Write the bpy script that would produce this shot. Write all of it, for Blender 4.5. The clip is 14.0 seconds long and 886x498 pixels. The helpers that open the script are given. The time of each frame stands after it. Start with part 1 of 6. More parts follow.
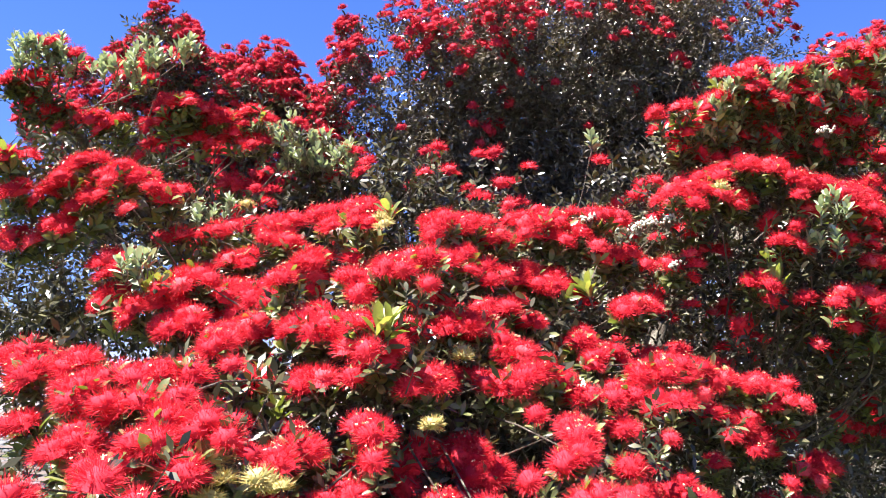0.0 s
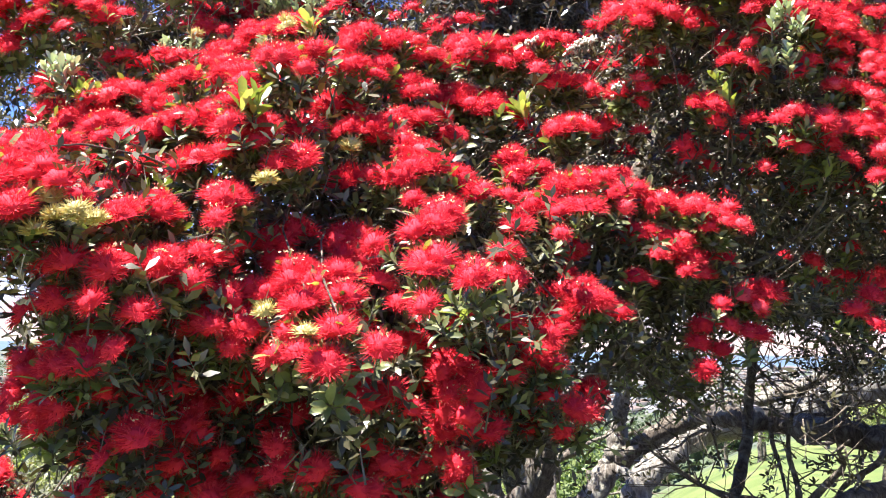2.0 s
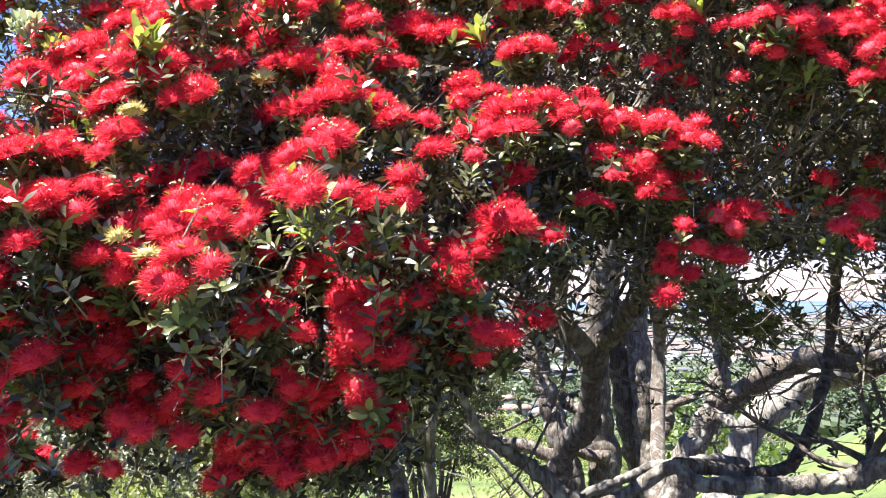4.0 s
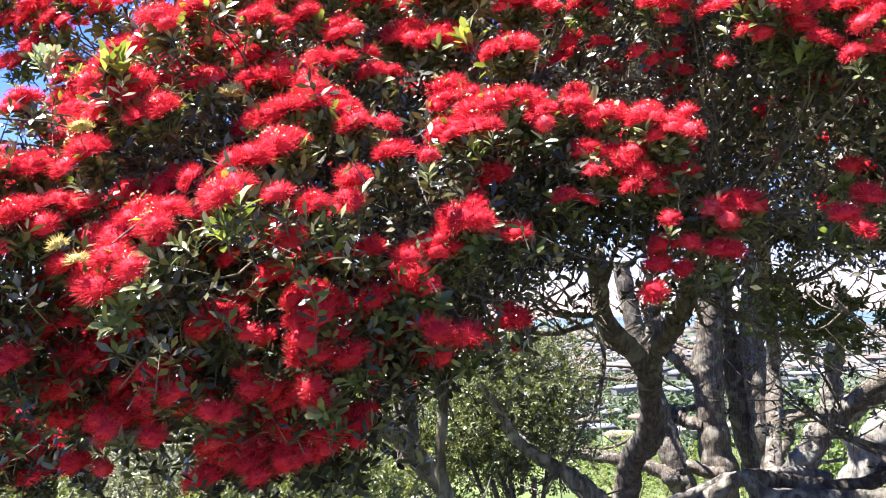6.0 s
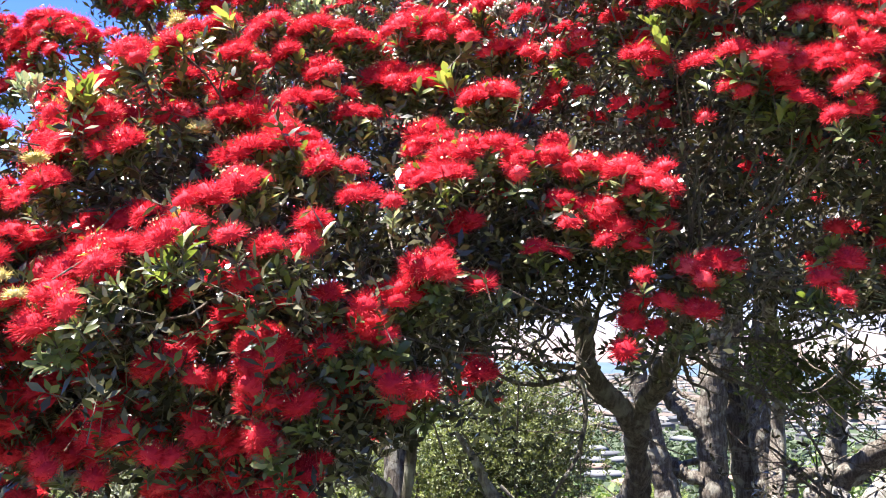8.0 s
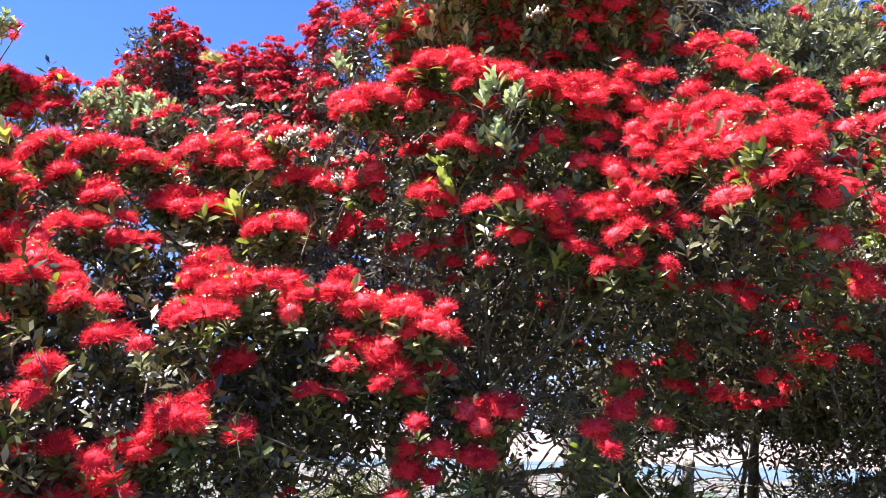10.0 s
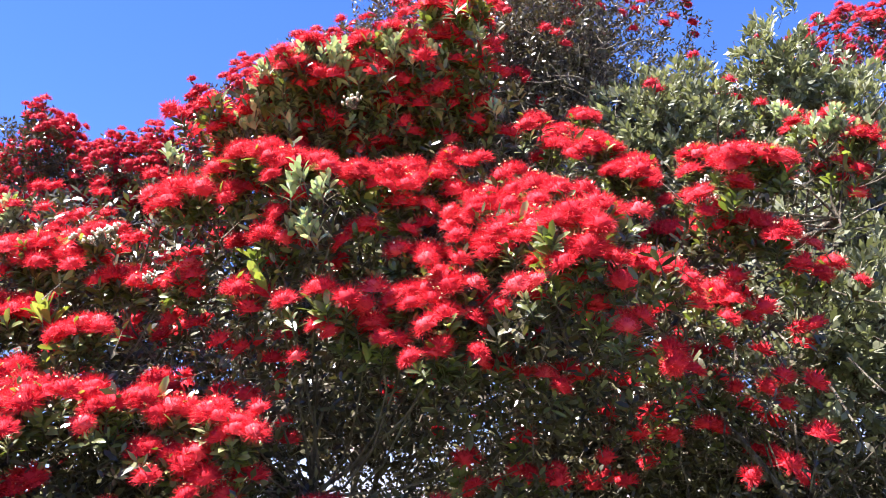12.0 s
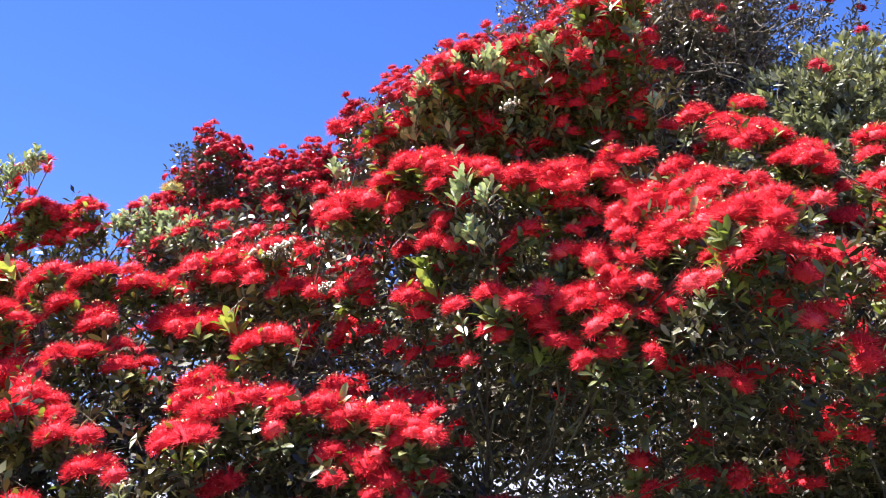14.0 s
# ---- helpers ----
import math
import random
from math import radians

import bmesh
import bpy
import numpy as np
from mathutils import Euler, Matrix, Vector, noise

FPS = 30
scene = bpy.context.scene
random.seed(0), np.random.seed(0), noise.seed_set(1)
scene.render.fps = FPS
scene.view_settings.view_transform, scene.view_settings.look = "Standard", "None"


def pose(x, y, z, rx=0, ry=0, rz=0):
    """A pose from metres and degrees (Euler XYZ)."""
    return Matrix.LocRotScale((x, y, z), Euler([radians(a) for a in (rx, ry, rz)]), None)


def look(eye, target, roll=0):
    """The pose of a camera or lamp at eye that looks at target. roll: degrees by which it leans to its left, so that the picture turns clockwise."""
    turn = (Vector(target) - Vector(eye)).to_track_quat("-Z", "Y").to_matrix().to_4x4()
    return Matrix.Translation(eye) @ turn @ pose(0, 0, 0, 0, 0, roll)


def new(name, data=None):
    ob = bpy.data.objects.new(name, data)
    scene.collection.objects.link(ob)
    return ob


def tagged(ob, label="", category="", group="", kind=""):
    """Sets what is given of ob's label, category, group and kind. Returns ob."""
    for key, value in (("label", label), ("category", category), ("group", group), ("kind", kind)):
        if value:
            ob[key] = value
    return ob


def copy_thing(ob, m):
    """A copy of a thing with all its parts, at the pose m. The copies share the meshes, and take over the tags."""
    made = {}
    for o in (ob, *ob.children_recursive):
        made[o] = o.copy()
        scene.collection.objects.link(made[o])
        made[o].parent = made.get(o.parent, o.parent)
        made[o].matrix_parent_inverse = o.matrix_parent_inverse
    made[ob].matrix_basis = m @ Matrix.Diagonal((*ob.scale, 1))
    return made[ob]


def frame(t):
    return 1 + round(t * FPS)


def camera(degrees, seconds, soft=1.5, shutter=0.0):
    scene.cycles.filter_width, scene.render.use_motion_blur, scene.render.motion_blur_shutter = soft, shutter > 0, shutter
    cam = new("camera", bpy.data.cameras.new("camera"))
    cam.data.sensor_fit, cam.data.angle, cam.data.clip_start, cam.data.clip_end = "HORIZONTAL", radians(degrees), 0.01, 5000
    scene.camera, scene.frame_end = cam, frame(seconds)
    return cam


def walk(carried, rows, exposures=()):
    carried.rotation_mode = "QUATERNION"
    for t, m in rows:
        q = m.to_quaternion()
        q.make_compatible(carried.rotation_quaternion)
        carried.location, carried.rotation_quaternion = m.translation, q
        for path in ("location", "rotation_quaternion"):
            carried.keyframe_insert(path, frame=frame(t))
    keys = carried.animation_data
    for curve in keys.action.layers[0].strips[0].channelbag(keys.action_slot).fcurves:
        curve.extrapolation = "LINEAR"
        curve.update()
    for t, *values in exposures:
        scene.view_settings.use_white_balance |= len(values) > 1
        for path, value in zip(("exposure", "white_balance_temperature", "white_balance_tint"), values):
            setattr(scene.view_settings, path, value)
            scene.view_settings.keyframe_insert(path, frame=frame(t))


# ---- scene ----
cam = camera(54.1, 14.0, 1.0)
PATH = [
    (0, (0.072, -0.458, 2.041), (-0.059, 1.504, 2.404), -0.3),
    (0.5, (0.142, -0.405, 2.020), (-0.007, 1.565, 2.329), -0.1),
    (1, (0.304, -0.365, 1.978), (0.092, 1.608, 2.222), 0.5),
    (1.5, (0.434, -0.375, 1.890), (0.136, 1.592, 2.097), 0.8),
    (2, (0.547, -0.367, 1.739), (0.182, 1.590, 1.937), 1.0),
    (2.5, (0.674, -0.383, 1.703), (0.220, 1.559, 1.851), 0.8),
    (3, (0.838, -0.335, 1.689), (0.274, 1.581, 1.781), 0.5),
    (3.2, (0.890, -0.310, 1.695), (0.295, 1.598, 1.771), 0.7),
    (5.3, (1.236, -0.102, 1.650), (0.398, 1.708, 1.790), -2.5),
    (5.5, (1.275, -0.100, 1.654), (0.408, 1.697, 1.792), -2.1),
    (6, (1.391, -0.044, 1.635), (0.421, 1.699, 1.772), -1.7),
    (6.5, (1.460, -0.023, 1.635), (0.422, 1.682, 1.764), -1.3),
    (7, (1.482, -0.008, 1.626), (0.366, 1.647, 1.753), -1.2),
    (7.2, (1.413, -0.010, 1.615), (0.324, 1.662, 1.752), -1.0),
    (9.3, (1.596, 0.201, 1.771), (0.699, 1.944, 2.166), 3.3),
    (9.5, (1.602, 0.202, 1.772), (0.749, 1.962, 2.188), 2.9),
    (10, (1.674, 0.221, 1.788), (0.923, 2.021, 2.229), 1.3),
    (10.5, (1.782, 0.257, 1.796), (1.100, 2.080, 2.255), -0.2),
    (11, (1.854, 0.294, 1.794), (1.238, 2.128, 2.298), -1.0),
    (11.5, (1.910, 0.344, 1.825), (1.309, 2.171, 2.373), -1.7),
    (12, (1.940, 0.365, 1.854), (1.336, 2.178, 2.444), -2.4),
    (12.5, (1.955, 0.371, 1.871), (1.320, 2.161, 2.497), -2.8),
    (13, (1.958, 0.354, 1.880), (1.272, 2.115, 2.533), -3.0),
    (13.5, (1.942, 0.341, 1.876), (1.163, 2.064, 2.527), -2.7),
    (14, (1.904, 0.338, 1.857), (0.992, 2.012, 2.463), -1.9),
]
walk(cam, [(t, look(eye, target, roll)) for t, eye, target, roll in PATH], [(0, 2.40, 6500, 10), (1.0, 2.45, 6500, 10), (3.0, 2.72, 6350, 10), (6.0, 2.70, 6300, 10), (9.5, 2.62, 6350, 10), (12.5, 2.68, 6500, 10), (14, 2.40, 6500, 10)])

# ---- light ----
world = bpy.data.worlds.new("sky")
scene.world = world
world.use_nodes = True
wn = world.node_tree.nodes
sky = wn.new("ShaderNodeTexSky")
sky.sky_type = "NISHITA"
sky.sun_disc = False
SUN_WAY = Vector((-0.32, -0.17, 0.92)).normalized()
sky.sun_elevation = math.asin(SUN_WAY.z)
sky.sun_rotation = math.atan2(SUN_WAY.x, SUN_WAY.y)
sky.altitude = 100
sky.dust_density = 0.0
sky.ozone_density = 6.0
deep = wn.new("ShaderNodeHueSaturation")
deep.inputs["Saturation"].default_value = 1.18
world.node_tree.links.new(sky.outputs[0], deep.inputs["Color"])
tone = wn.new("ShaderNodeMix")
tone.data_type, tone.blend_type = "RGBA", "MULTIPLY"
tone.inputs[0].default_value = 1.0
tone.inputs[7].default_value = (0.99, 0.80, 1.13, 1)
world.node_tree.links.new(deep.outputs[0], tone.inputs[6])
world.node_tree.links.new(tone.outputs[2], wn["Background"].inputs[0])
wn["Background"].inputs[1].default_value = 0.0455
sun = new("sun", bpy.data.lights.new("sun", "SUN"))
sun.data.energy = 5.0
sun.data.angle = radians(0.5)
sun.data.color = (1.0, 0.96, 0.9)
sun.matrix_world = look(SUN_WAY * 20, (0, 0, 0))


# ---- materials ----
def material(name, rough=0.6, gloss=0.5):
    m = bpy.data.materials.new(name)
    m.use_nodes = True
    b = m.node_tree.nodes["Principled BSDF"]
    b.inputs["Roughness"].default_value = rough
    b.inputs["Specular IOR Level"].default_value = gloss
    return m, m.node_tree.nodes, m.node_tree.links, b


def ramp(nodes, stops):
    r = nodes.new("ShaderNodeValToRGB")
    e = r.color_ramp.elements
    while len(e) < len(stops):
        e.new(0.5)
    for slot, (at, col) in zip(e, stops):
        slot.position, slot.color = at, (*col, 1)
    return r


def leafy(name, stops, rough, gloss, through_share, through_tint, grain=9.0):
    """Leaf or petal: colour varies from piece to piece, light shines partly through."""
    m, n, l, b = material(name, rough, gloss)
    geo = n.new("ShaderNodeNewGeometry")
    tex = n.new("ShaderNodeTexNoise")
    tex.inputs["Scale"].default_value = grain
    add = n.new("ShaderNodeMath")
    add.operation = "MULTIPLY_ADD"
    l.new(tex.outputs["Fac"], add.inputs[0])
    add.inputs[1].default_value = 0.4
    half = n.new("ShaderNodeMath")
    half.operation = "MULTIPLY_ADD"
    half.inputs[1].default_value, half.inputs[2].default_value = 0.8, -0.1
    l.new(geo.outputs["Random Per Island"], half.inputs[0])
    l.new(half.outputs[0], add.inputs[2])
    r = ramp(n, stops)
    l.new(add.outputs[0], r.inputs[0])
    l.new(r.outputs[0], b.inputs["Base Color"])
    t = n.new("ShaderNodeBsdfTranslucent")
    mul = n.new("ShaderNodeMix")
    mul.data_type, mul.blend_type = "RGBA", "MULTIPLY"
    mul.inputs[0].default_value = 1.0
    l.new(r.outputs[0], mul.inputs[6])
    mul.inputs[7].default_value = (*through_tint, 1)
    l.new(mul.outputs[2], t.inputs[0])
    mix = n.new("ShaderNodeMixShader")
    mix.inputs[0].default_value = through_share
    l.new(b.outputs[0], mix.inputs[1])
    l.new(t.outputs[0], mix.inputs[2])
    l.new(mix.outputs[0], n["Material Output"].inputs[0])
    return m


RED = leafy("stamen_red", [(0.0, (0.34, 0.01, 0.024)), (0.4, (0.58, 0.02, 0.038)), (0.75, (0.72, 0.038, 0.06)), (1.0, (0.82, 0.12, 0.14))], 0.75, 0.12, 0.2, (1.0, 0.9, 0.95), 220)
# RED darkened: shade on farther crowns and hanging heads put into the colour.
RED_SHADED = leafy("stamen_red_shaded", [(0.0, (0.25, 0.006, 0.018)), (0.5, (0.46, 0.016, 0.036)), (1.0, (0.7, 0.06, 0.085))], 0.75, 0.12, 0.2, (1.0, 0.9, 0.95), 220)
GOLD = leafy("anther_gold", [(0.0, (0.5, 0.3, 0.16)), (1.0, (0.72, 0.56, 0.36))], 0.6, 0.3, 0.2, (1, 1, 1))
BUD = leafy("bud_white", [(0.0, (0.35, 0.36, 0.26)), (1.0, (0.62, 0.55, 0.48))], 0.7, 0.3, 0.15, (1, 1, 0.9))
# Dark inner leaves: crown shade put into the colour, next to the lighter LEAF_NEAR.
LEAF = leafy("leaf_dark_shade", [(0.0, (0.026, 0.022, 0.014)), (0.5, (0.052, 0.046, 0.026)), (0.8, (0.092, 0.085, 0.044)), (0.9, (0.13, 0.125, 0.065)), (1.0, (0.36, 0.345, 0.22))], 0.3, 0.38, 0.12, (1.3, 1.2, 0.6))
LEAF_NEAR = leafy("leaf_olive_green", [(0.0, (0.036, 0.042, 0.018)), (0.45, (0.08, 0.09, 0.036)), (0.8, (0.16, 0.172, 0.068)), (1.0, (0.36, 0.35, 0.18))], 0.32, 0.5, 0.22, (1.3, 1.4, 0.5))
# Brown darkened for the inside of crowns, so the shade sits in the colour.
LEAF_BROWN_SHADE = leafy("leaf_brown_shade", [(0.0, (0.036, 0.028, 0.021)), (0.5, (0.078, 0.063, 0.045)), (0.85, (0.14, 0.12, 0.085)), (1.0, (0.34, 0.31, 0.22))], 0.32, 0.45, 0.1, (1.3, 1.2, 0.6))
LEAF_MID = leafy("leaf_green", [(0.0, (0.065, 0.08, 0.028)), (0.5, (0.14, 0.155, 0.055)), (1.0, (0.28, 0.28, 0.12))], 0.35, 0.5, 0.3, (1.3, 1.5, 0.5))
LEAF_PALE = leafy("leaf_felted", [(0.0, (0.17, 0.205, 0.125)), (0.5, (0.3, 0.34, 0.225)), (1.0, (0.48, 0.5, 0.37))], 0.6, 0.35, 0.22, (1.1, 1.2, 0.7))
BUD_YELLOW = leafy("bud_yellow", [(0.0, (0.34, 0.19, 0.07)), (0.5, (0.44, 0.36, 0.13)), (1.0, (0.55, 0.49, 0.24))], 0.7, 0.3, 0.2, (1, 1, 0.7), 140)
LEAF_WOOD = leafy("leaf_wood", [(0.0, (0.02, 0.035, 0.015)), (0.5, (0.04, 0.065, 0.025)), (1.0, (0.08, 0.11, 0.04))], 0.6, 0.3, 0.2, (1.2, 1.4, 0.5))
# Distance haze put into the colour: paler, greyer green than LEAF_WOOD.
LEAF_FAR_HAZE = leafy("leaf_far_haze", [(0.0, (0.035, 0.05, 0.028)), (0.5, (0.06, 0.08, 0.045)), (1.0, (0.1, 0.12, 0.07))], 0.7, 0.2, 0.2, (1.1, 1.2, 0.7))
LEAF_BUSH = leafy("leaf_bush", [(0.0, (0.035, 0.055, 0.018)), (0.5, (0.075, 0.105, 0.03)), (1.0, (0.17, 0.2, 0.06))], 0.5, 0.35, 0.25, (1.2, 1.5, 0.5))
LEAF_OLIVE = leafy("leaf_olive", [(0.0, (0.075, 0.08, 0.045)), (0.5, (0.155, 0.16, 0.1)), (1.0, (0.34, 0.34, 0.25))], 0.5, 0.4, 0.22, (1.15, 1.2, 0.65))
LEAF_LIME = leafy("leaf_lime", [(0.0, (0.1, 0.125, 0.04)), (0.5, (0.19, 0.215, 0.07)), (1.0, (0.36, 0.365, 0.16))], 0.5, 0.4, 0.3, (1.3, 1.4, 0.5))


def bark(name, dark, mid, pale, scale, lichen):
    m, n, l, b = material(name, 0.9, 0.2)
    co = n.new("ShaderNodeTexCoord")
    st = n.new("ShaderNodeMapping")
    st.inputs["Scale"].default_value = (1, 1, 0.16)
    l.new(co.outputs["Object"], st.inputs[0])
    fine = n.new("ShaderNodeTexNoise")
    fine.inputs["Scale"].default_value, fine.inputs["Detail"].default_value = scale, 10
    fine.inputs["Roughness"].default_value = 0.7
    l.new(st.outputs[0], fine.inputs["Vector"])
    r = ramp(n, [(0.36, dark), (0.5, mid), (0.68, pale)])
    l.new(fine.outputs["Fac"], r.inputs[0])
    spots = n.new("ShaderNodeTexNoise")
    spots.inputs["Scale"].default_value, spots.inputs["Detail"].default_value = 11.0, 8
    l.new(co.outputs["Object"], spots.inputs["Vector"])
    sr = ramp(n, [(0.52, (0, 0, 0)), (0.62, (1, 1, 1))])
    l.new(spots.outputs["Fac"], sr.inputs[0])
    scale_it = n.new("ShaderNodeMath")
    scale_it.operation = "MULTIPLY"
    scale_it.inputs[1].default_value = lichen
    l.new(sr.outputs[0], scale_it.inputs[0])
    mix = n.new("ShaderNodeMix")
    mix.data_type = "RGBA"
    l.new(scale_it.outputs[0], mix.inputs[0])
    l.new(r.outputs[0], mix.inputs[6])
    mix.inputs[7].default_value = (0.46, 0.44, 0.36, 1)
    l.new(mix.outputs[2], b.inputs["Base Color"])
    bump = n.new("ShaderNodeBump")
    bump.inputs["Strength"].default_value, bump.inputs["Distance"].default_value = 1.0, 0.05
    l.new(fine.outputs["Fac"], bump.inputs["Height"])
    l.new(bump.outputs[0], b.inputs["Normal"])
    return m


BARK = bark("bark_grey", (0.06, 0.045, 0.034), (0.125, 0.1, 0.08), (0.25, 0.21, 0.17), 48, 0.4)
TWIG = bark("bark_twig", (0.07, 0.052, 0.04), (0.15, 0.118, 0.092), (0.29, 0.24, 0.19), 40, 0.2)
LITTER = bark("dry_litter", (0.045, 0.036, 0.028), (0.12, 0.098, 0.078), (0.27, 0.235, 0.195), 30, 0.2)
LICHEN = bark("bark_lichened", (0.07, 0.056, 0.045), (0.17, 0.145, 0.12), (0.36, 0.325, 0.275), 40, 0.7)
DEAD = bark("dead_wood", (0.12, 0.103, 0.086), (0.26, 0.235, 0.205), (0.44, 0.41, 0.36), 34, 0.3)


# ---- mesh helpers ----
def np_mesh(name, verts, tris, slots, mats):
    me = bpy.data.meshes.new(name)
    verts, tris = np.asarray(verts, np.float32), np.asarray(tris, np.int32)
    me.vertices.add(len(verts))
    me.vertices.foreach_set("co", verts.ravel())
    me.loops.add(tris.size)
    me.loops.foreach_set("vertex_index", tris.ravel())
    me.polygons.add(len(tris))
    me.polygons.foreach_set("loop_start", np.arange(0, tris.size, 3, dtype=np.int32))
    for m in mats:
        me.materials.append(m)
    me.polygons.foreach_set("material_index", np.asarray(slots, np.int32))
    me.update(calc_edges=True)
    return me


class Shape:
    """A small piece held as numbers, to be laid many times."""

    def __init__(self, mats):
        self.v, self.t, self.s, self.mats, self.mesh = [], [], [], mats, None

    def add(self, verts, tris, slot=0):
        base = len(self.v)
        self.v += [tuple(p) for p in verts]
        self.t += [tuple(base + i for i in f) for f in tris]
        self.s += [slot] * len(tris)

    def done(self, name):
        self.name = name
        self.v, self.t, self.s = np.array(self.v, np.float32), np.array(self.t, np.int32), np.array(self.s, np.int32)
        return self

    def data(self):
        if self.mesh is None:
            self.mesh = np_mesh(self.name, self.v, self.t, self.s, self.mats)
        return self.mesh


def joined(name, laid, mats):
    """One mesh out of (shape, matrix) pairs; all shapes use the same materials in the same order."""
    vs, ts, ss, base = [], [], [], 0
    for sh, m in laid:
        a = np.array(m, np.float32)
        vs.append(sh.v @ a[:3, :3].T + a[:3, 3])
        ts.append(sh.t + base)
        ss.append(sh.s)
        base += len(sh.v)
    return np_mesh(name, np.concatenate(vs), np.concatenate(ts), np.concatenate(ss), mats)


def child(ob, parent, label=""):
    ob.parent = parent
    if label:
        ob["label"] = label
    return ob


def thing(name, label, category, group="", kind=""):
    return tagged(new(name), label, category, group, kind)


rng = random.Random(7)


def unit(r=rng):
    while True:
        v = Vector((r.uniform(-1, 1), r.uniform(-1, 1), r.uniform(-1, 1)))
        if 0.05 < v.length < 1:
            return v.normalized()


def frame_of(axis, spin):
    """A turn whose z points along axis."""
    return axis.to_track_quat("Z", "Y").to_matrix().to_4x4() @ Matrix.Rotation(spin, 4, "Z")


def laid_at(p, axis, size, r=rng):
    return Matrix.Translation(p) @ frame_of(axis, r.uniform(0, 6.28)) @ Matrix.Scale(size, 4)


def leaf_into(sh, base, along, up, length, width, slot=0, curl=0.12):
    """An oblong blunt leaf, folded along its midrib."""
    along = along.normalized()
    side = along.cross(up).normalized()
    up = side.cross(along)
    pts = [base]
    for f, w, lift in ((0.42, 0.48, 0.5), (0.82, 0.4, 0.1)):
        c = base + along * (length * f) + up * (lift * curl * length)
        pts += [c, c - side * (w * width) + up * (0.14 * width), c + side * (w * width) + up * (0.14 * width)]
    pts.append(base + along * length - up * (0.4 * curl * length))
    tris = [(0, 3, 1), (0, 1, 2)]
    tris += [(1, 3, 6), (1, 6, 4), (2, 1, 4), (2, 4, 5), (4, 6, 7), (5, 4, 7)]
    sh.add(pts, tris, slot)


def stick_into(sh, p, q, r0, r1, slot=0, sides=3):
    ax = (q - p).normalized()
    a = ax.orthogonal().normalized()
    b = ax.cross(a)
    ring = []
    for c, r in ((p, r0), (q, r1)):
        ring += [c + (a * math.cos(6.283 * k / sides) + b * math.sin(6.283 * k / sides)) * r for k in range(sides)]
    tris = []
    for k in range(sides):
        j = (k + 1) % sides
        tris += [(k, j, sides + j), (k, sides + j, sides + k)]
    sh.add(ring, tris, slot)


def flower_shape(seed, count, reach, spread, red=None, pale=0):
    """Brush of stamens: a soft dome of fine red threads over a dense heart; base at the origin, facing +z. pale: cream cups that show on top."""
    r = random.Random(seed)
    sh = Shape([red or RED, GOLD])
    rows, cols = (4, 9) if count > 150 else (3, 7)
    lumps = [unit(r) for _ in range(7)]

    def dome(th, ph):
        d = Vector((math.sin(th) * math.cos(ph), math.sin(th) * math.sin(ph), math.cos(th) * 0.82 + 0.06))
        return d * (0.93 + 0.12 * max(max(0.0, d.dot(u)) ** 6 for u in lumps))

    heart = [dome(0, 0) * reach * 0.55]
    for i in range(1, rows + 1):
        th = spread * 0.98 * i / rows
        for k in range(cols):
            heart.append(dome(th, 6.283 * (k + 0.5 * (i % 2)) / cols) * reach * r.uniform(0.42, 0.66))
    tris = [(0, 1 + k, 1 + (k + 1) % cols) for k in range(cols)]
    for i in range(rows - 1):
        for k in range(cols):
            a, b = 1 + i * cols + k, 1 + i * cols + (k + 1) % cols
            tris += [(a, a + cols, b + cols), (a, b + cols, b)]
    sh.add(heart, tris, 0)
    for k in range(count):
        th, ph = spread * math.sqrt(r.random()) * 1.06, r.uniform(0, 6.283)
        d = dome(th, ph)
        ln = reach * r.uniform(0.83, 1.04)
        way = (d.normalized() + unit(r) * 0.38).normalized()
        side = way.cross(unit(r)).normalized()
        base = d * reach * 0.42 + unit(r) * 0.004
        tip = base + (d * ln - base).length * way
        w = (0.0008 if count > 150 else 0.0015) * r.uniform(0.7, 1.2)
        sh.add([base - side * w, base + side * w, tip - side * w * 0.4], [(0, 1, 2)], 0)
        if r.random() < 0.05:
            e = Vector((0, 0, 0.0008))
            sh.add([tip + e, tip - e, tip + side * 0.0016], [(0, 1, 2)], 1)
    for k in range(pale):
        p = dome(r.uniform(0, 0.6), r.uniform(0, 6.283)) * reach * 0.93
        a, b = unit(r) * 0.0032, unit(r) * 0.0032
        sh.add([p - a, p + b, p + a, p - b], [(0, 1, 2), (0, 2, 3)], 1)
    return sh.done("flower_head")


def rosette_shape(seed, leaves, length, width, spread, mats, stem=0.05, slot=0):
    """Leaves in a whorl at the end of a twig that comes from below; the tip at the origin, facing +z."""
    r = random.Random(seed)
    sh = Shape(mats)
    if stem:
        stick_into(sh, Vector((0, 0, -stem)), Vector((0, 0, 0.01)), 0.0022, 0.0015, 1)
    for k in range(leaves):
        ph = 2.4 * k + r.uniform(-0.4, 0.4)
        th = spread * (0.45 + 0.75 * (1 - k / leaves)) + r.uniform(-0.15, 0.15)
        d = Vector((math.sin(th) * math.cos(ph), math.sin(th) * math.sin(ph), math.cos(th)))
        base = Vector((0, 0, -0.035 * (1 - k / leaves)))
        leaf_into(sh, base, d, Vector((0, 0, 1)) - d * 0.5 + unit(r) * 0.25, length * r.uniform(0.75, 1.15), width * r.uniform(0.8, 1.15), slot, r.uniform(0.0, 0.2))
    return sh.done("leaf_sprig")


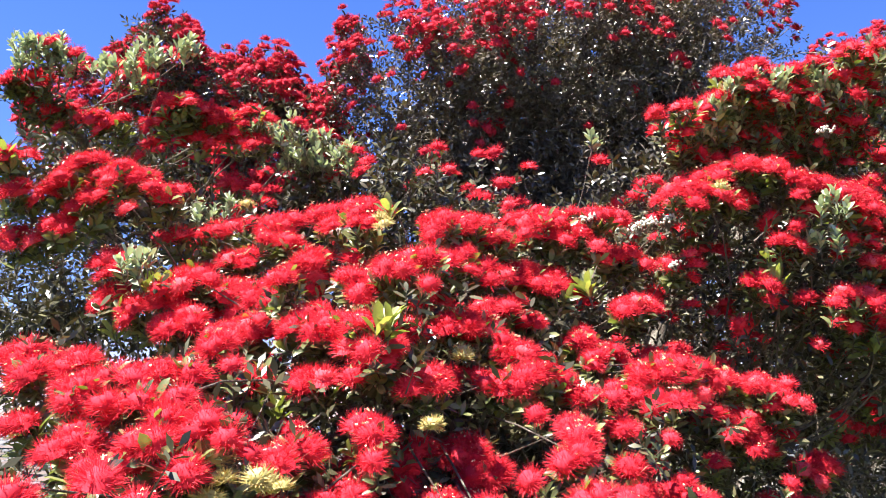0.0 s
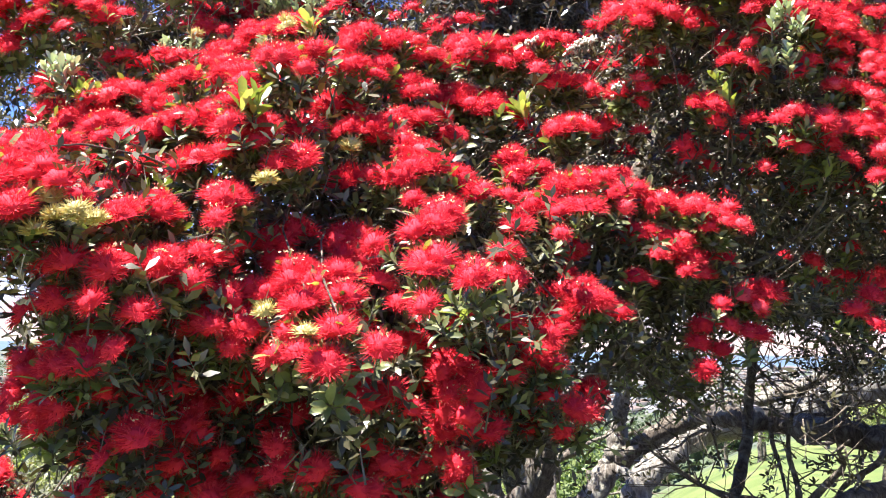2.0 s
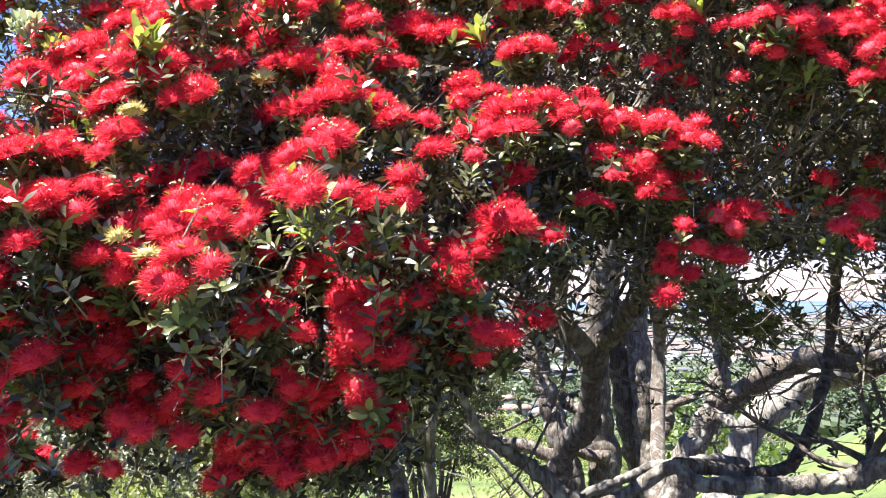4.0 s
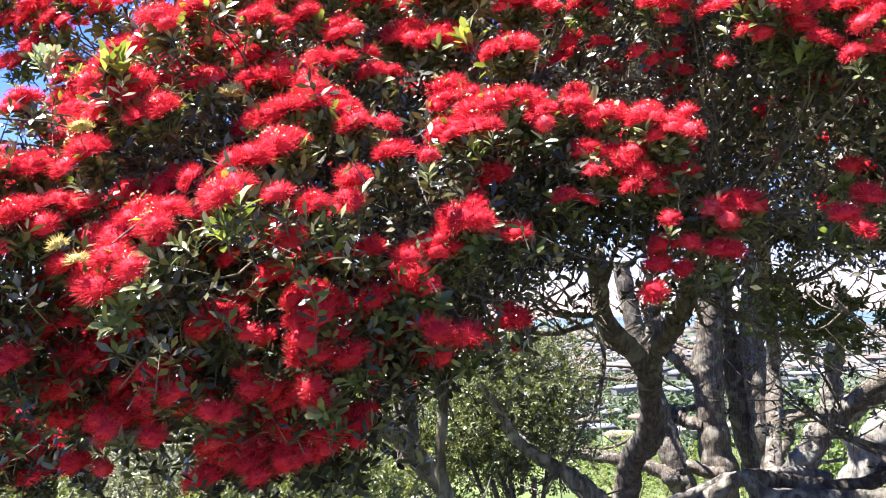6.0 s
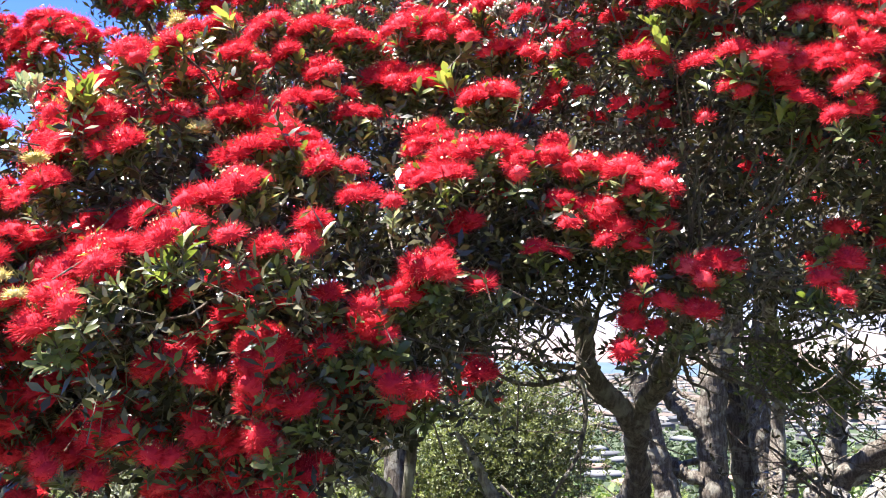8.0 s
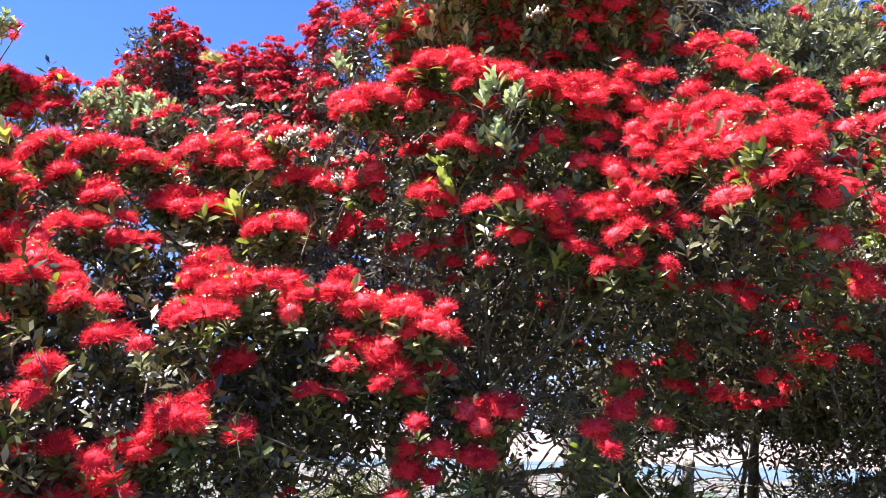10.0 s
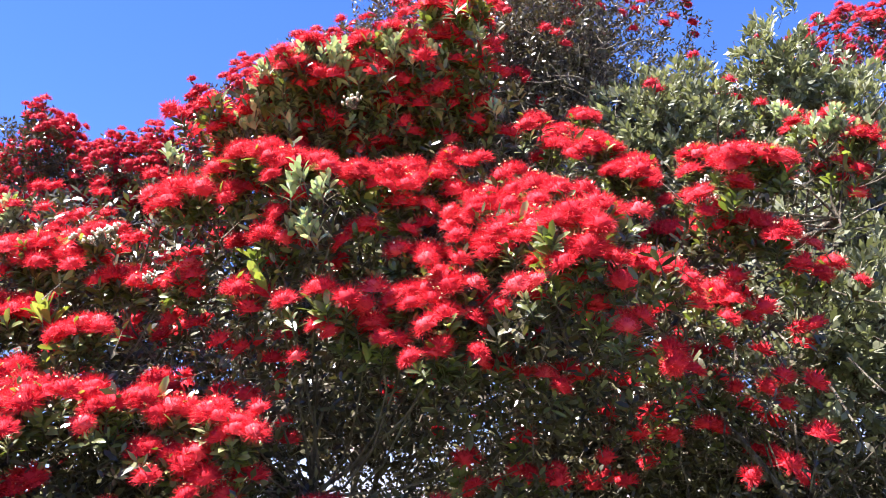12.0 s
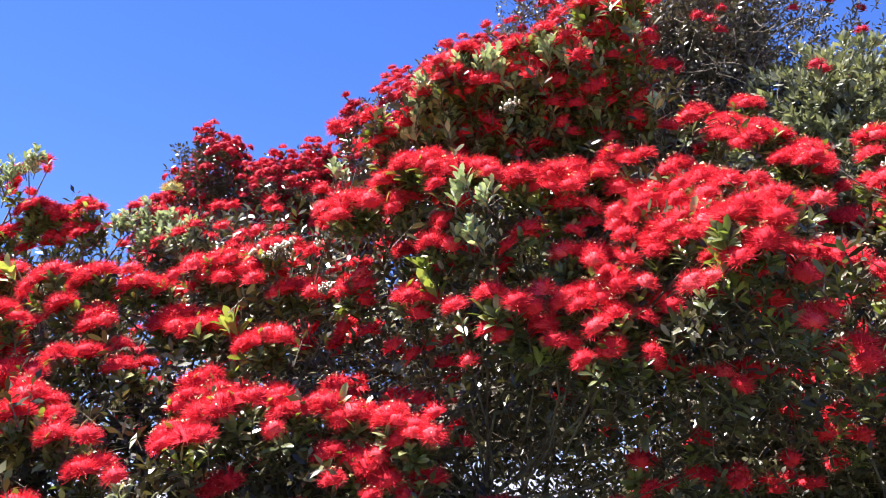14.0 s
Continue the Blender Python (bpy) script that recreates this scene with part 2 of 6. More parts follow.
FLOWERS = [flower_shape(s, 330, 0.051, 1.65, None, (0, 0, 4, 0, 6, 0)[s]) for s in range(6)]
FAR_FLOWERS = [flower_shape(20 + s, 140, 0.05, 1.65) for s in range(4)]
SHADED_FLOWERS = [flower_shape(30 + s, 100, 0.05, 1.65, RED_SHADED) for s in range(4)]
SPRIGS = [rosette_shape(40 + s, 10, 0.038, 0.0125, 1.15, [LEAF, TWIG, LEAF_NEAR], 0.05, 2) for s in range(6)]
GREENS = [rosette_shape(50 + s, 8, 0.046, 0.017, 1.1, [LEAF_MID, TWIG]) for s in range(4)]
PALES = [rosette_shape(60 + s, 9, 0.036, 0.0145, 0.85, [LEAF_PALE, TWIG]) for s in range(4)]
LIMES = [rosette_shape(70 + s, 9, 0.062, 0.022, 0.85, [LEAF_LIME, TWIG]) for s in range(3)]


def sparse_shape(seed, leaves, length, width, spread, mats):
    """A plainer whorl of folded leaves for the depth of a crown."""
    r = random.Random(seed)
    sh = Shape(mats)
    sh.add([(-0.002, 0, -0.07), (0.002, 0.001, -0.07), (0, 0.0, 0.01)], [(0, 1, 2)], 1)
    for k in range(leaves):
        ph, th = 2.4 * k + r.uniform(-0.4, 0.4), spread * (0.4 + 0.8 * (1 - k / leaves))
        d = Vector((math.sin(th) * math.cos(ph), math.sin(th) * math.sin(ph), math.cos(th)))
        side = d.cross(Vector((0, 0, 1)) + unit(r) * 0.5).normalized()
        up = side.cross(d)
        p = Vector((0, 0, -0.04 * (1 - k / leaves)))
        ln, w = length * r.uniform(0.8, 1.15), width * 0.5
        m, t = p + d * ln * 0.3 + up * 0.1 * w, p + d * ln * 0.75 + up * 0.2 * w
        sh.add([p, m - side * w * 0.85, m + side * w * 0.85, t - side * w * 0.9, t + side * w * 0.9, p + d * ln], [(0, 2, 1), (1, 2, 4), (1, 4, 3), (3, 4, 5)])
    return sh.done("leaf_sprig")


def kite_shape(seed, leaves, length, width, spread, mats):
    """The plainest whorl, for the darkness inside a crown."""
    r = random.Random(seed)
    sh = Shape(mats)
    sh.add([(-0.0018, 0, -0.09), (0.0018, 0.001, -0.09), (0, 0.0, 0.01)], [(0, 1, 2)], 1)
    for k in range(leaves):
        ph, th = 2.4 * k + r.uniform(-0.4, 0.4), spread * (0.4 + 0.8 * (1 - k / leaves))
        d = Vector((math.sin(th) * math.cos(ph), math.sin(th) * math.sin(ph), math.cos(th)))
        side = d.cross(Vector((0, 0, 1)) + unit(r) * 0.9).normalized() * width * 0.5
        p, ln = Vector((0, 0, -0.05 * (1 - k / leaves))), length * r.uniform(0.75, 1.15)
        m = p + d * ln * 0.55 + side.cross(d) * 0.25
        sh.add([p, m - side, m + side, p + d * ln], [(0, 2, 1), (1, 2, 3)])
    return sh.done("leaf_sprig")


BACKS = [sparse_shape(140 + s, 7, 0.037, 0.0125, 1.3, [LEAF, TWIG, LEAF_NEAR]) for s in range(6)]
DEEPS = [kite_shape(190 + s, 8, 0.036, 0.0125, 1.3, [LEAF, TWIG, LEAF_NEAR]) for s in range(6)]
DARKS = [kite_shape(180 + s, 8, 0.034, 0.012, 1.2, [LEAF_BROWN_SHADE, TWIG]) for s in range(6)]
BUSHES = [kite_shape(150 + s, 9, 0.034, 0.015, 1.1, [LEAF_MID, TWIG]) for s in range(4)]
BUSH_LIMES = [kite_shape(160 + s, 9, 0.036, 0.016, 1.0, [LEAF_LIME, TWIG]) for s in range(4)]
OLIVES = [kite_shape(170 + s, 11, 0.05, 0.018, 0.85, [LEAF_OLIVE, TWIG]) for s in range(4)]


def bud_shape(seed, mat):
    r = random.Random(seed)
    sh = Shape([mat, TWIG])
    for _ in range(26):
        d = unit(r)
        d.z = abs(d.z) * 0.7
        c = d * r.uniform(0.012, 0.03)
        s = r.uniform(0.0035, 0.006)
        o = [c + Vector(v) * s for v in ((1, 0, 0), (-1, 0, 0), (0, 1, 0), (0, -1, 0), (0, 0, 1.3), (0, 0, -1))]
        sh.add(o, [(0, 2, 4), (2, 1, 4), (1, 3, 4), (3, 0, 4), (2, 0, 5), (1, 2, 5), (3, 1, 5), (0, 3, 5)], 0)
        stick_into(sh, Vector((0, 0, -0.02)), c, 0.0012, 0.0008, 1)
    return sh.done("flower_bud")


BUDS = [bud_shape(80 + s, BUD) for s in range(2)]
YELLOWS = [flower_shape(90 + s, 120, 0.032, 1.5, BUD_YELLOW) for s in range(2)]


def clump_shape(seed, mat, count=12, least=0.14, most=0.26):
    """A loose bunch of leaves for crowns far off."""
    r = random.Random(seed)
    sh = Shape([mat])
    for _ in range(count):
        c, n = unit(r) * 0.5 * r.random() ** 0.4, unit(r)
        n.z = abs(n.z) + 0.3
        n.normalize()
        a = n.orthogonal().normalized() * r.uniform(least, most)
        b = n.cross(a) * r.uniform(0.5, 0.8)
        sh.add([c - a, c - b, c + a, c + b], [(0, 1, 2), (0, 2, 3)])
    return sh.done("clump")


WOOD_CLUMPS = [clump_shape(90 + s, LEAF_FAR_HAZE) for s in range(3)]
CLUMPS = [[clump_shape(100 + 10 * k + s, m, 18, 0.045, 0.09) for s in range(3)] for k, m in enumerate((LEAF_WOOD, LEAF_BUSH, LEAF_LIME))]


def smooth_line(pts, per=5):
    pts = [Vector(p) for p in pts]
    out = []
    for i in range(len(pts) - 1):
        p0, p1, p2, p3 = pts[max(i - 1, 0)], pts[i], pts[i + 1], pts[min(i + 2, len(pts) - 1)]
        for k in range(per):
            t = k / per
            out.append(0.5 * (2 * p1 + (p2 - p0) * t + (2 * p0 - 5 * p1 + 4 * p2 - p3) * t * t + (3 * p1 - p0 - 3 * p2 + p3) * t ** 3))
    return out + [pts[-1]]


def tube(pts, r0, r1, sides=12, rough=0.16, per=7, seed=0):
    """Verts and tris of a tapering, slightly knobbly limb along a line."""
    line = smooth_line(pts, per)
    n = len(line)
    for i in range(1, n - 1):
        line[i] = line[i] + noise.noise_vector(line[i] * 5 + Vector((seed, 0, 0))) * 0.25 * min(r0, r1 + 0.02)
    vs, ts = [], []
    a = (line[1] - line[0]).orthogonal().normalized()
    for i, p in enumerate(line):
        ax = (line[min(i + 1, n - 1)] - line[max(i - 1, 0)]).normalized()
        a = (a - ax * a.dot(ax)).normalized()
        b = ax.cross(a)
        r = r0 + (r1 - r0) * i / (n - 1)
        for k in range(sides):
            d = a * math.cos(6.283 * k / sides) + b * math.sin(6.283 * k / sides)
            q = (p + d * r) / max(r, 0.015)
            kn = 1 + rough * (1.4 * noise.noise(q * 0.35 + Vector((seed, 0, 0))) + 1.5 * noise.noise(q * 1.1 + Vector((0, seed, 0))) + 0.9 * noise.noise(q * 2.7 + Vector((0, 0, seed))))
            vs.append(p + d * (r * kn))
    for i in range(n - 1):
        for k in range(sides):
            j = (k + 1) % sides
            ts += [(i * sides + k, i * sides + j, i * sides + sides + j), (i * sides + k, i * sides + sides + j, i * sides + sides + k)]
    vs.append(line[-1] + (line[-1] - line[-2]).normalized() * r1 * 0.5)
    top = (n - 1) * sides
    ts += [(top + k, top + (k + 1) % sides, len(vs) - 1) for k in range(sides)]
    return vs, ts, line


def limb(name, pts, r0, r1, parent, mat=None, sides=14, rough=0.2, label=""):
    vs, ts, line = tube(pts, r0, r1, sides, rough, 10 if sides > 8 else 6, len(bpy.data.objects))
    me = np_mesh(name, [tuple(v) for v in vs], ts, [0] * len(ts), [mat or BARK])
    me.shade_smooth()
    child(new(name, me), parent, label)
    return line


def forks(parent, line, seed, count, length, r0, rise=0.6, leaves=None, lean=(0, 0, 0)):
    """Crooked side limbs out of a limb, each with finer ones, leafy at the ends."""
    r = random.Random(seed)
    fine = Shape([TWIG])
    for _ in range(count):
        p = line[r.randrange(len(line) // 4, len(line))]
        way = (unit(r) + Vector((0, 0, rise)) + Vector(lean)).normalized()
        ln = length * r.uniform(0.5, 1.1)
        pts = [p]
        for _ in range(5):
            way = (way + unit(r) * 0.45 + Vector((0, 0, 0.08))).normalized()
            pts.append(pts[-1] + way * ln / 5)
        own = limb("limb", pts, r0 * r.uniform(0.6, 1.0), r0 * 0.25, parent, None, 7, 0.2)
        for _ in range(5):
            q = own[r.randrange(6, len(own))]
            for _ in range(2):
                e = q + (way + unit(r) * 0.9).normalized() * ln * r.uniform(0.2, 0.45)
                mid = q.lerp(e, 0.5) + unit(r) * 0.12 * (e - q).length
                stick_into(fine, q, mid, r0 * 0.22, r0 * 0.14, 0, 4)
                stick_into(fine, mid, e, r0 * 0.14, 0.0015, 0, 3)
                if leaves is not None:
                    for _ in range(3):
                        leaves.append((r.choice(BACKS), laid_at(e + unit(r) * 0.05, (way + unit(r) * 0.8).normalized(), r.uniform(0.9, 1.3), r)))
    fine.done("twig_mass")
    o = child(new("twig_mass", fine.data()), parent)
    o["kind"] = "stuff"


# ---- ground, water and distance ----
def ground_height(x, y):
    if y < 3:
        h = 0.02 * math.sin(x * 0.9) * math.cos(y * 0.7)
    else:
        u = min(1.0, max(0.0, (x / y + 0.02) / 0.25))
        h = -(0.19 - 0.105 * u * u * (3 - 2 * u)) * (y - 3)
    h = max(h, -75 + 0.4 * math.sin(y * 0.01))
    bumps = noise.noise(Vector((x * 0.05, y * 0.05, 0))) * min(1.2, max(0.0, (y - 3) * 0.03))
    return h + bumps + 0.05 * noise.noise(Vector((x * 0.6, y * 0.6, 3)))


def grass_material():
    m, n, l, b = material("grass", 0.85, 0.2)
    co = n.new("ShaderNodeTexCoord")
    big = n.new("ShaderNodeTexNoise")
    big.inputs["Scale"].default_value, big.inputs["Detail"].default_value = 0.35, 6
    fine = n.new("ShaderNodeTexNoise")
    fine.inputs["Scale"].default_value, fine.inputs["Detail"].default_value = 30, 6
    l.new(co.outputs["Object"], big.inputs["Vector"])
    l.new(co.outputs["Object"], fine.inputs["Vector"])
    add = n.new("ShaderNodeMath")
    add.operation = "MULTIPLY_ADD"
    add.inputs[1].default_value = 0.45
    l.new(fine.outputs["Fac"], add.inputs[0])
    l.new(big.outputs["Fac"], add.inputs[2])
    r = ramp(n, [(0.5, (0.036, 0.056, 0.013)), (0.7, (0.074, 0.098, 0.024)), (0.9, (0.12, 0.138, 0.045))])
    l.new(add.outputs[0], r.inputs[0])
    sep = n.new("ShaderNodeSeparateXYZ")
    l.new(co.outputs["Object"], sep.inputs[0])
    edge = n.new("ShaderNodeMath")
    edge.operation = "MULTIPLY_ADD"
    edge.inputs[1].default_value = 6.0
    l.new(big.outputs["Fac"], edge.inputs[0])
    l.new(sep.outputs["Y"], edge.inputs[2])
    bare = ramp(n, [(0.0, (1, 1, 1)), (1.0, (0, 0, 0))])
    span = n.new("ShaderNodeMapRange")
    span.inputs["From Min"].default_value, span.inputs["From Max"].default_value = 11.0, 13.5
    l.new(edge.outputs[0], span.inputs["Value"])
    l.new(span.outputs[0], bare.inputs[0])
    soil = ramp(n, [(0.35, (0.014, 0.011, 0.008)), (0.55, (0.04, 0.032, 0.025)), (0.72, (0.11, 0.09, 0.07))])
    l.new(fine.outputs["Fac"], soil.inputs[0])
    mix = n.new("ShaderNodeMix")
    mix.data_type = "RGBA"
    front = n.new("ShaderNodeMapRange")
    front.inputs["From Min"].default_value, front.inputs["From Max"].default_value = 3.0, 4.5
    l.new(edge.outputs[0], front.inputs["Value"])
    under = n.new("ShaderNodeMath")
    under.operation = "MULTIPLY"
    l.new(bare.outputs[0], under.inputs[0])
    l.new(front.outputs[0], under.inputs[1])
    l.new(under.outputs[0], mix.inputs[0])
    l.new(r.outputs[0], mix.inputs[6])
    l.new(soil.outputs[0], mix.inputs[7])
    patch = n.new("ShaderNodeTexNoise")
    patch.inputs["Scale"].default_value, patch.inputs["Detail"].default_value = 0.03, 8
    l.new(co.outputs["Object"], patch.inputs["Vector"])
    # Suburb ground beyond the lawn; its dull tone also stands in for haze.
    gardens = ramp(n, [(0.42, (0.035, 0.05, 0.024)), (0.5, (0.055, 0.066, 0.04)), (0.6, (0.085, 0.085, 0.075))])
    l.new(patch.outputs["Fac"], gardens.inputs[0])
    reach = n.new("ShaderNodeMapRange")
    reach.inputs["From Min"].default_value, reach.inputs["From Max"].default_value = 75.0, 130.0
    l.new(sep.outputs["Y"], reach.inputs["Value"])
    suburb = n.new("ShaderNodeMix")
    suburb.data_type = "RGBA"
    l.new(reach.outputs[0], suburb.inputs[0])
    l.new(mix.outputs[2], suburb.inputs[6])
    l.new(gardens.outputs[0], suburb.inputs[7])
    l.new(suburb.outputs[2], b.inputs["Base Color"])
    bump = n.new("ShaderNodeBump")
    bump.inputs["Strength"].default_value = 0.6
    l.new(fine.outputs["Fac"], bump.inputs["Height"])
    l.new(bump.outputs[0], b.inputs["Normal"])
    return m


def spaced(lo, hi, near, n):
    """Stations from lo to hi, close together near the given place."""
    out = []
    for i in range(n + 1):
        u = 2 * i / n - 1
        s = math.copysign(abs(u) ** 3.2, u)
        out.append(near + (s * (hi - near) if s > 0 else s * (near - lo)))
    return out


xs, ys = spaced(-2600, 2600, 0, 90), spaced(-60, 4200, 4, 90)
gv = [(x, y, ground_height(x, y)) for y in ys for x in xs]
nx = len(xs)
gt = []
for j in range(len(ys) - 1):
    for i in range(nx - 1):
        a = j * nx + i
        gt += [(a, a + 1, a + nx + 1), (a, a + nx + 1, a + nx)]
gm = np_mesh("ground", gv, gt, [0] * len(gt), [grass_material()])
gm.shade_smooth()
tagged(new("ground", gm), "sunlit mown grass hillside falling away to a plain", "ground", kind="structure")


def plain_material(name, col, rough, col2, scale):
    m, n, l, b = material(name, rough, 0.4)
    tex = n.new("ShaderNodeTexNoise")
    tex.inputs["Scale"].default_value, tex.inputs["Detail"].default_value = scale, 5
    co = n.new("ShaderNodeTexCoord")
    l.new(co.outputs["Object"], tex.inputs["Vector"])
    r = ramp(n, [(0.35, col), (0.65, col2)])
    l.new(tex.outputs["Fac"], r.inputs[0])
    l.new(r.outputs[0], b.inputs["Base Color"])
    return m


SEA = plain_material("sea", (0.05, 0.075, 0.1), 0.45, (0.07, 0.1, 0.13), 0.002)
WALLS = [plain_material("render_wall", (0.1, 0.098, 0.098), 0.8, (0.2, 0.196, 0.194), 0.004), plain_material("weatherboard", (0.075, 0.07, 0.068), 0.8, (0.12, 0.112, 0.106), 0.004)]
ROOFS = [plain_material("roof_grey", (0.05, 0.05, 0.055), 0.9, (0.085, 0.085, 0.092), 0.004), plain_material("roof_tile", (0.075, 0.056, 0.046), 0.9, (0.12, 0.085, 0.07), 0.004), plain_material("roof_pale", (0.08, 0.08, 0.085), 0.9, (0.17, 0.17, 0.175), 0.004)]
GLASS_DARK = plain_material("window_dark", (0.03, 0.04, 0.05), 0.1, (0.06, 0.07, 0.09), 0.8)
me = np_mesh("water", [(-4900, 2600, -74.2), (4900, 2600, -74.2), (4900, 4900, -74.2), (-4900, 4900, -74.2)], [(0, 1, 2), (0, 2, 3)], [0, 0], [SEA])
tagged(new("water", me), "strip of pale blue sea at the horizon", "sea", kind="structure")


def box_mesh(name, w, d, h, mat):
    bm = bmesh.new()
    bmesh.ops.create_cube(bm, size=1)
    for v in bm.verts:
        v.co = Vector((v.co.x * w, v.co.y * d, (v.co.z + 0.5) * h))
    me = bpy.data.meshes.new(name)
    bm.to_mesh(me)
    bm.free()
    me.materials.append(mat)
    return me


def roof_mesh(w, d, h, mat):
    w, d = w / 2 + 0.5, d / 2 + 0.5
    vs = [(-w, -d, 0), (w, -d, 0), (w, d, 0), (-w, d, 0), (-w * 0.6, 0, h), (w * 0.6, 0, h)]
    return np_mesh("roof", vs, [(0, 1, 5), (0, 5, 4), (1, 2, 5), (2, 3, 4), (2, 4, 5), (3, 0, 4), (0, 2, 1), (0, 3, 2)], [0] * 8, [mat])


WALLS.append(plain_material("cream_wall", (0.3, 0.27, 0.2), 0.8, (0.36, 0.33, 0.26), 0.02))
ROOFS.append(plain_material("roof_terracotta", (0.15, 0.095, 0.07), 0.8, (0.19, 0.125, 0.095), 0.02))
HOUSE_KINDS = []
for w, d, h, wall, roof in ((13, 9, 3.2, 0, 1), (12, 10, 5.5, 1, 0), (18, 11, 4, 0, 2), (15, 9, 3.4, 1, 0), (26, 16, 6, 0, 2), (16, 10, 5.6, 0, 0), (22, 14, 5, 2, 3), (24, 14, 5, 2, 2)):
    HOUSE_KINDS.append((box_mesh("wall", w, d, h, WALLS[wall]), roof_mesh(w, d, 2.6, ROOFS[roof]), box_mesh("window", 1.8, 0.2, 1.3, GLASS_DARK), w, d, h, ("grey-roofed", "brown-tiled", "pale-roofed", "terracotta-roofed cream")[roof]))


def house(k, x, y, turn):
    wall, roof, win, w, d, h, word = HOUSE_KINDS[k]
    top = thing("house", f"{word} suburban house on the plain below the hill", "house", "houses of the town")
    top.matrix_world = Matrix.Translation((x, y, ground_height(x, y) - 0.3)) @ Matrix.Rotation(turn, 4, "Z")
    child(new("wall", wall), top)
    r = child(new("roof", roof), top)
    r.location.z = h
    for i in range(3):
        o = child(new("window", win), top)
        o.location = ((i - 1) * w * 0.3, -d / 2, 1.1)


hr = random.Random(5)
for _ in range(150):
    y = 520 + 850 * hr.random() ** 1.2
    house(hr.randrange(6), -y * 0.62 + y * 0.56 * hr.random(), y, hr.uniform(0, 3.1))
for x, y, k, turn in ((-150, 470, 6, 0.3), (-172, 490, 7, 0.5), (-140, 505, 6, 0.2), (-190, 520, 6, 0.7), (-118, 500, 7, 0.1), (-104, 520, 6, 0.4), (-205, 550, 7, 0.2), (-160, 545, 6, 0.9)):
    house(k, x, y, turn)
far = []
for _ in range(2600):
    y = 900 + 1650 * hr.random()
    x = -y * 0.75 + y * 1.3 * hr.random()
    far.append((x, y, hr.randrange(6), hr.uniform(0, 3.1)))
tv, tt, tsl = [], [], []
for x, y, k, turn in far:
    wall, roof, win, w, d, h, word = HOUSE_KINDS[k]
    big = hr.choice((0.9, 1, 1, 1.1, 1.5))
    c, s = math.cos(turn), math.sin(turn)
    for z0, z1, grow, tip, slot in ((-0.5, h, 1, 1, 0 if k % 2 else 1), (h, h + 2.5, 1.08, 0.35, 3 + k % 3)):
        b = len(tv)
        for zz, g in ((z0, grow), (z1, tip if slot > 1 else grow)):
            for sx, sy in ((-1, -1), (1, -1), (1, 1), (-1, 1)):
                px, py = sx * w / 2 * g * big, sy * d / 2 * g * big
                tv.append((x + c * px - s * py, y + s * px + c * py, -75 + zz))
        for i in range(4):
            j = (i + 1) % 4
            tt += [(b + i, b + j, b + 4 + j), (b + i, b + 4 + j, b + 4 + i)]
        tt += [(b + 4, b + 5, b + 6), (b + 4, b + 6, b + 7)]
        tsl += [slot] * 10
tagged(new("distant_town", np_mesh("distant_town", tv, tt, tsl, WALLS + ROOFS)), "hazy sprawl of low white and grey roofs", "town", kind="stuff")


# ---- foliage ----
HEART = Vector((0.3, 5.2, 1.4))
fresh = []


def foliage(clusters, seed, flowers, sprigs, out_f, out_l, heads=1.0, backing=12, depth=0.6, heart=HEART, loose=1, fresh_share=0.5):
    """Brushes over their whorls of leaves at each spray, with darker leaves behind, towards the heart of the tree."""
    r = random.Random(seed)
    for x, y, z, rad in clusters:
        p = Vector((x, y, z))
        inward = (heart - p).normalized()
        axis = (-inward * 0.55 + Vector((0, 0, 0.95))).normalized()
        n = max(1, round(heads * (rad / 0.036) ** 2 * 1.6))
        for k in range(n):
            q = unit(r)
            q -= axis * q.dot(axis)
            reach = max(0.0, rad - 0.026) * (math.sqrt((k + 0.5) / n) if n > 1 else 0)
            a = (axis + q * 0.5 * reach / 0.06 + unit(r) * 0.22).normalized()
            h = p + q.normalized() * reach - axis * (reach * reach * 3 + 0.02) + unit(r) * 0.008
            out_f.append((r.choice(flowers), laid_at(h, a, r.uniform(0.78, 1.1), r)))
            for _ in range(2):
                w = unit(r)
                young = r.random() < fresh_share
                (fresh if young else out_l).append((r.choice(GREENS if young else sprigs), laid_at(h - a * r.uniform(0.015, 0.06) + w * 0.03, (a + w * 0.7).normalized(), r.uniform(0.8, 1.15), r)))
        for _ in range(loose):
            q = unit(r)
            q -= axis * q.dot(axis)
            h = p + q.normalized() * r.uniform(0.05, 0.11) - axis * r.uniform(0.02, 0.06)
            a = (axis + q * 0.6 + unit(r) * 0.2).normalized()
            out_f.append((r.choice(flowers), laid_at(h, a, r.uniform(0.7, 0.95), r)))
            out_l.append((r.choice(sprigs), laid_at(h - a * 0.04, a, r.uniform(0.9, 1.15), r)))
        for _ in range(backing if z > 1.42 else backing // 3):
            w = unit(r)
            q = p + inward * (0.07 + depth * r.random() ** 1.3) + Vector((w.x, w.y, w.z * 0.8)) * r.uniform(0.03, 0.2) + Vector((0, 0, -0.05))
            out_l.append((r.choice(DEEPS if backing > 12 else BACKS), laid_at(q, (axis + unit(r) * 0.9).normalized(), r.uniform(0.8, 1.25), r)))


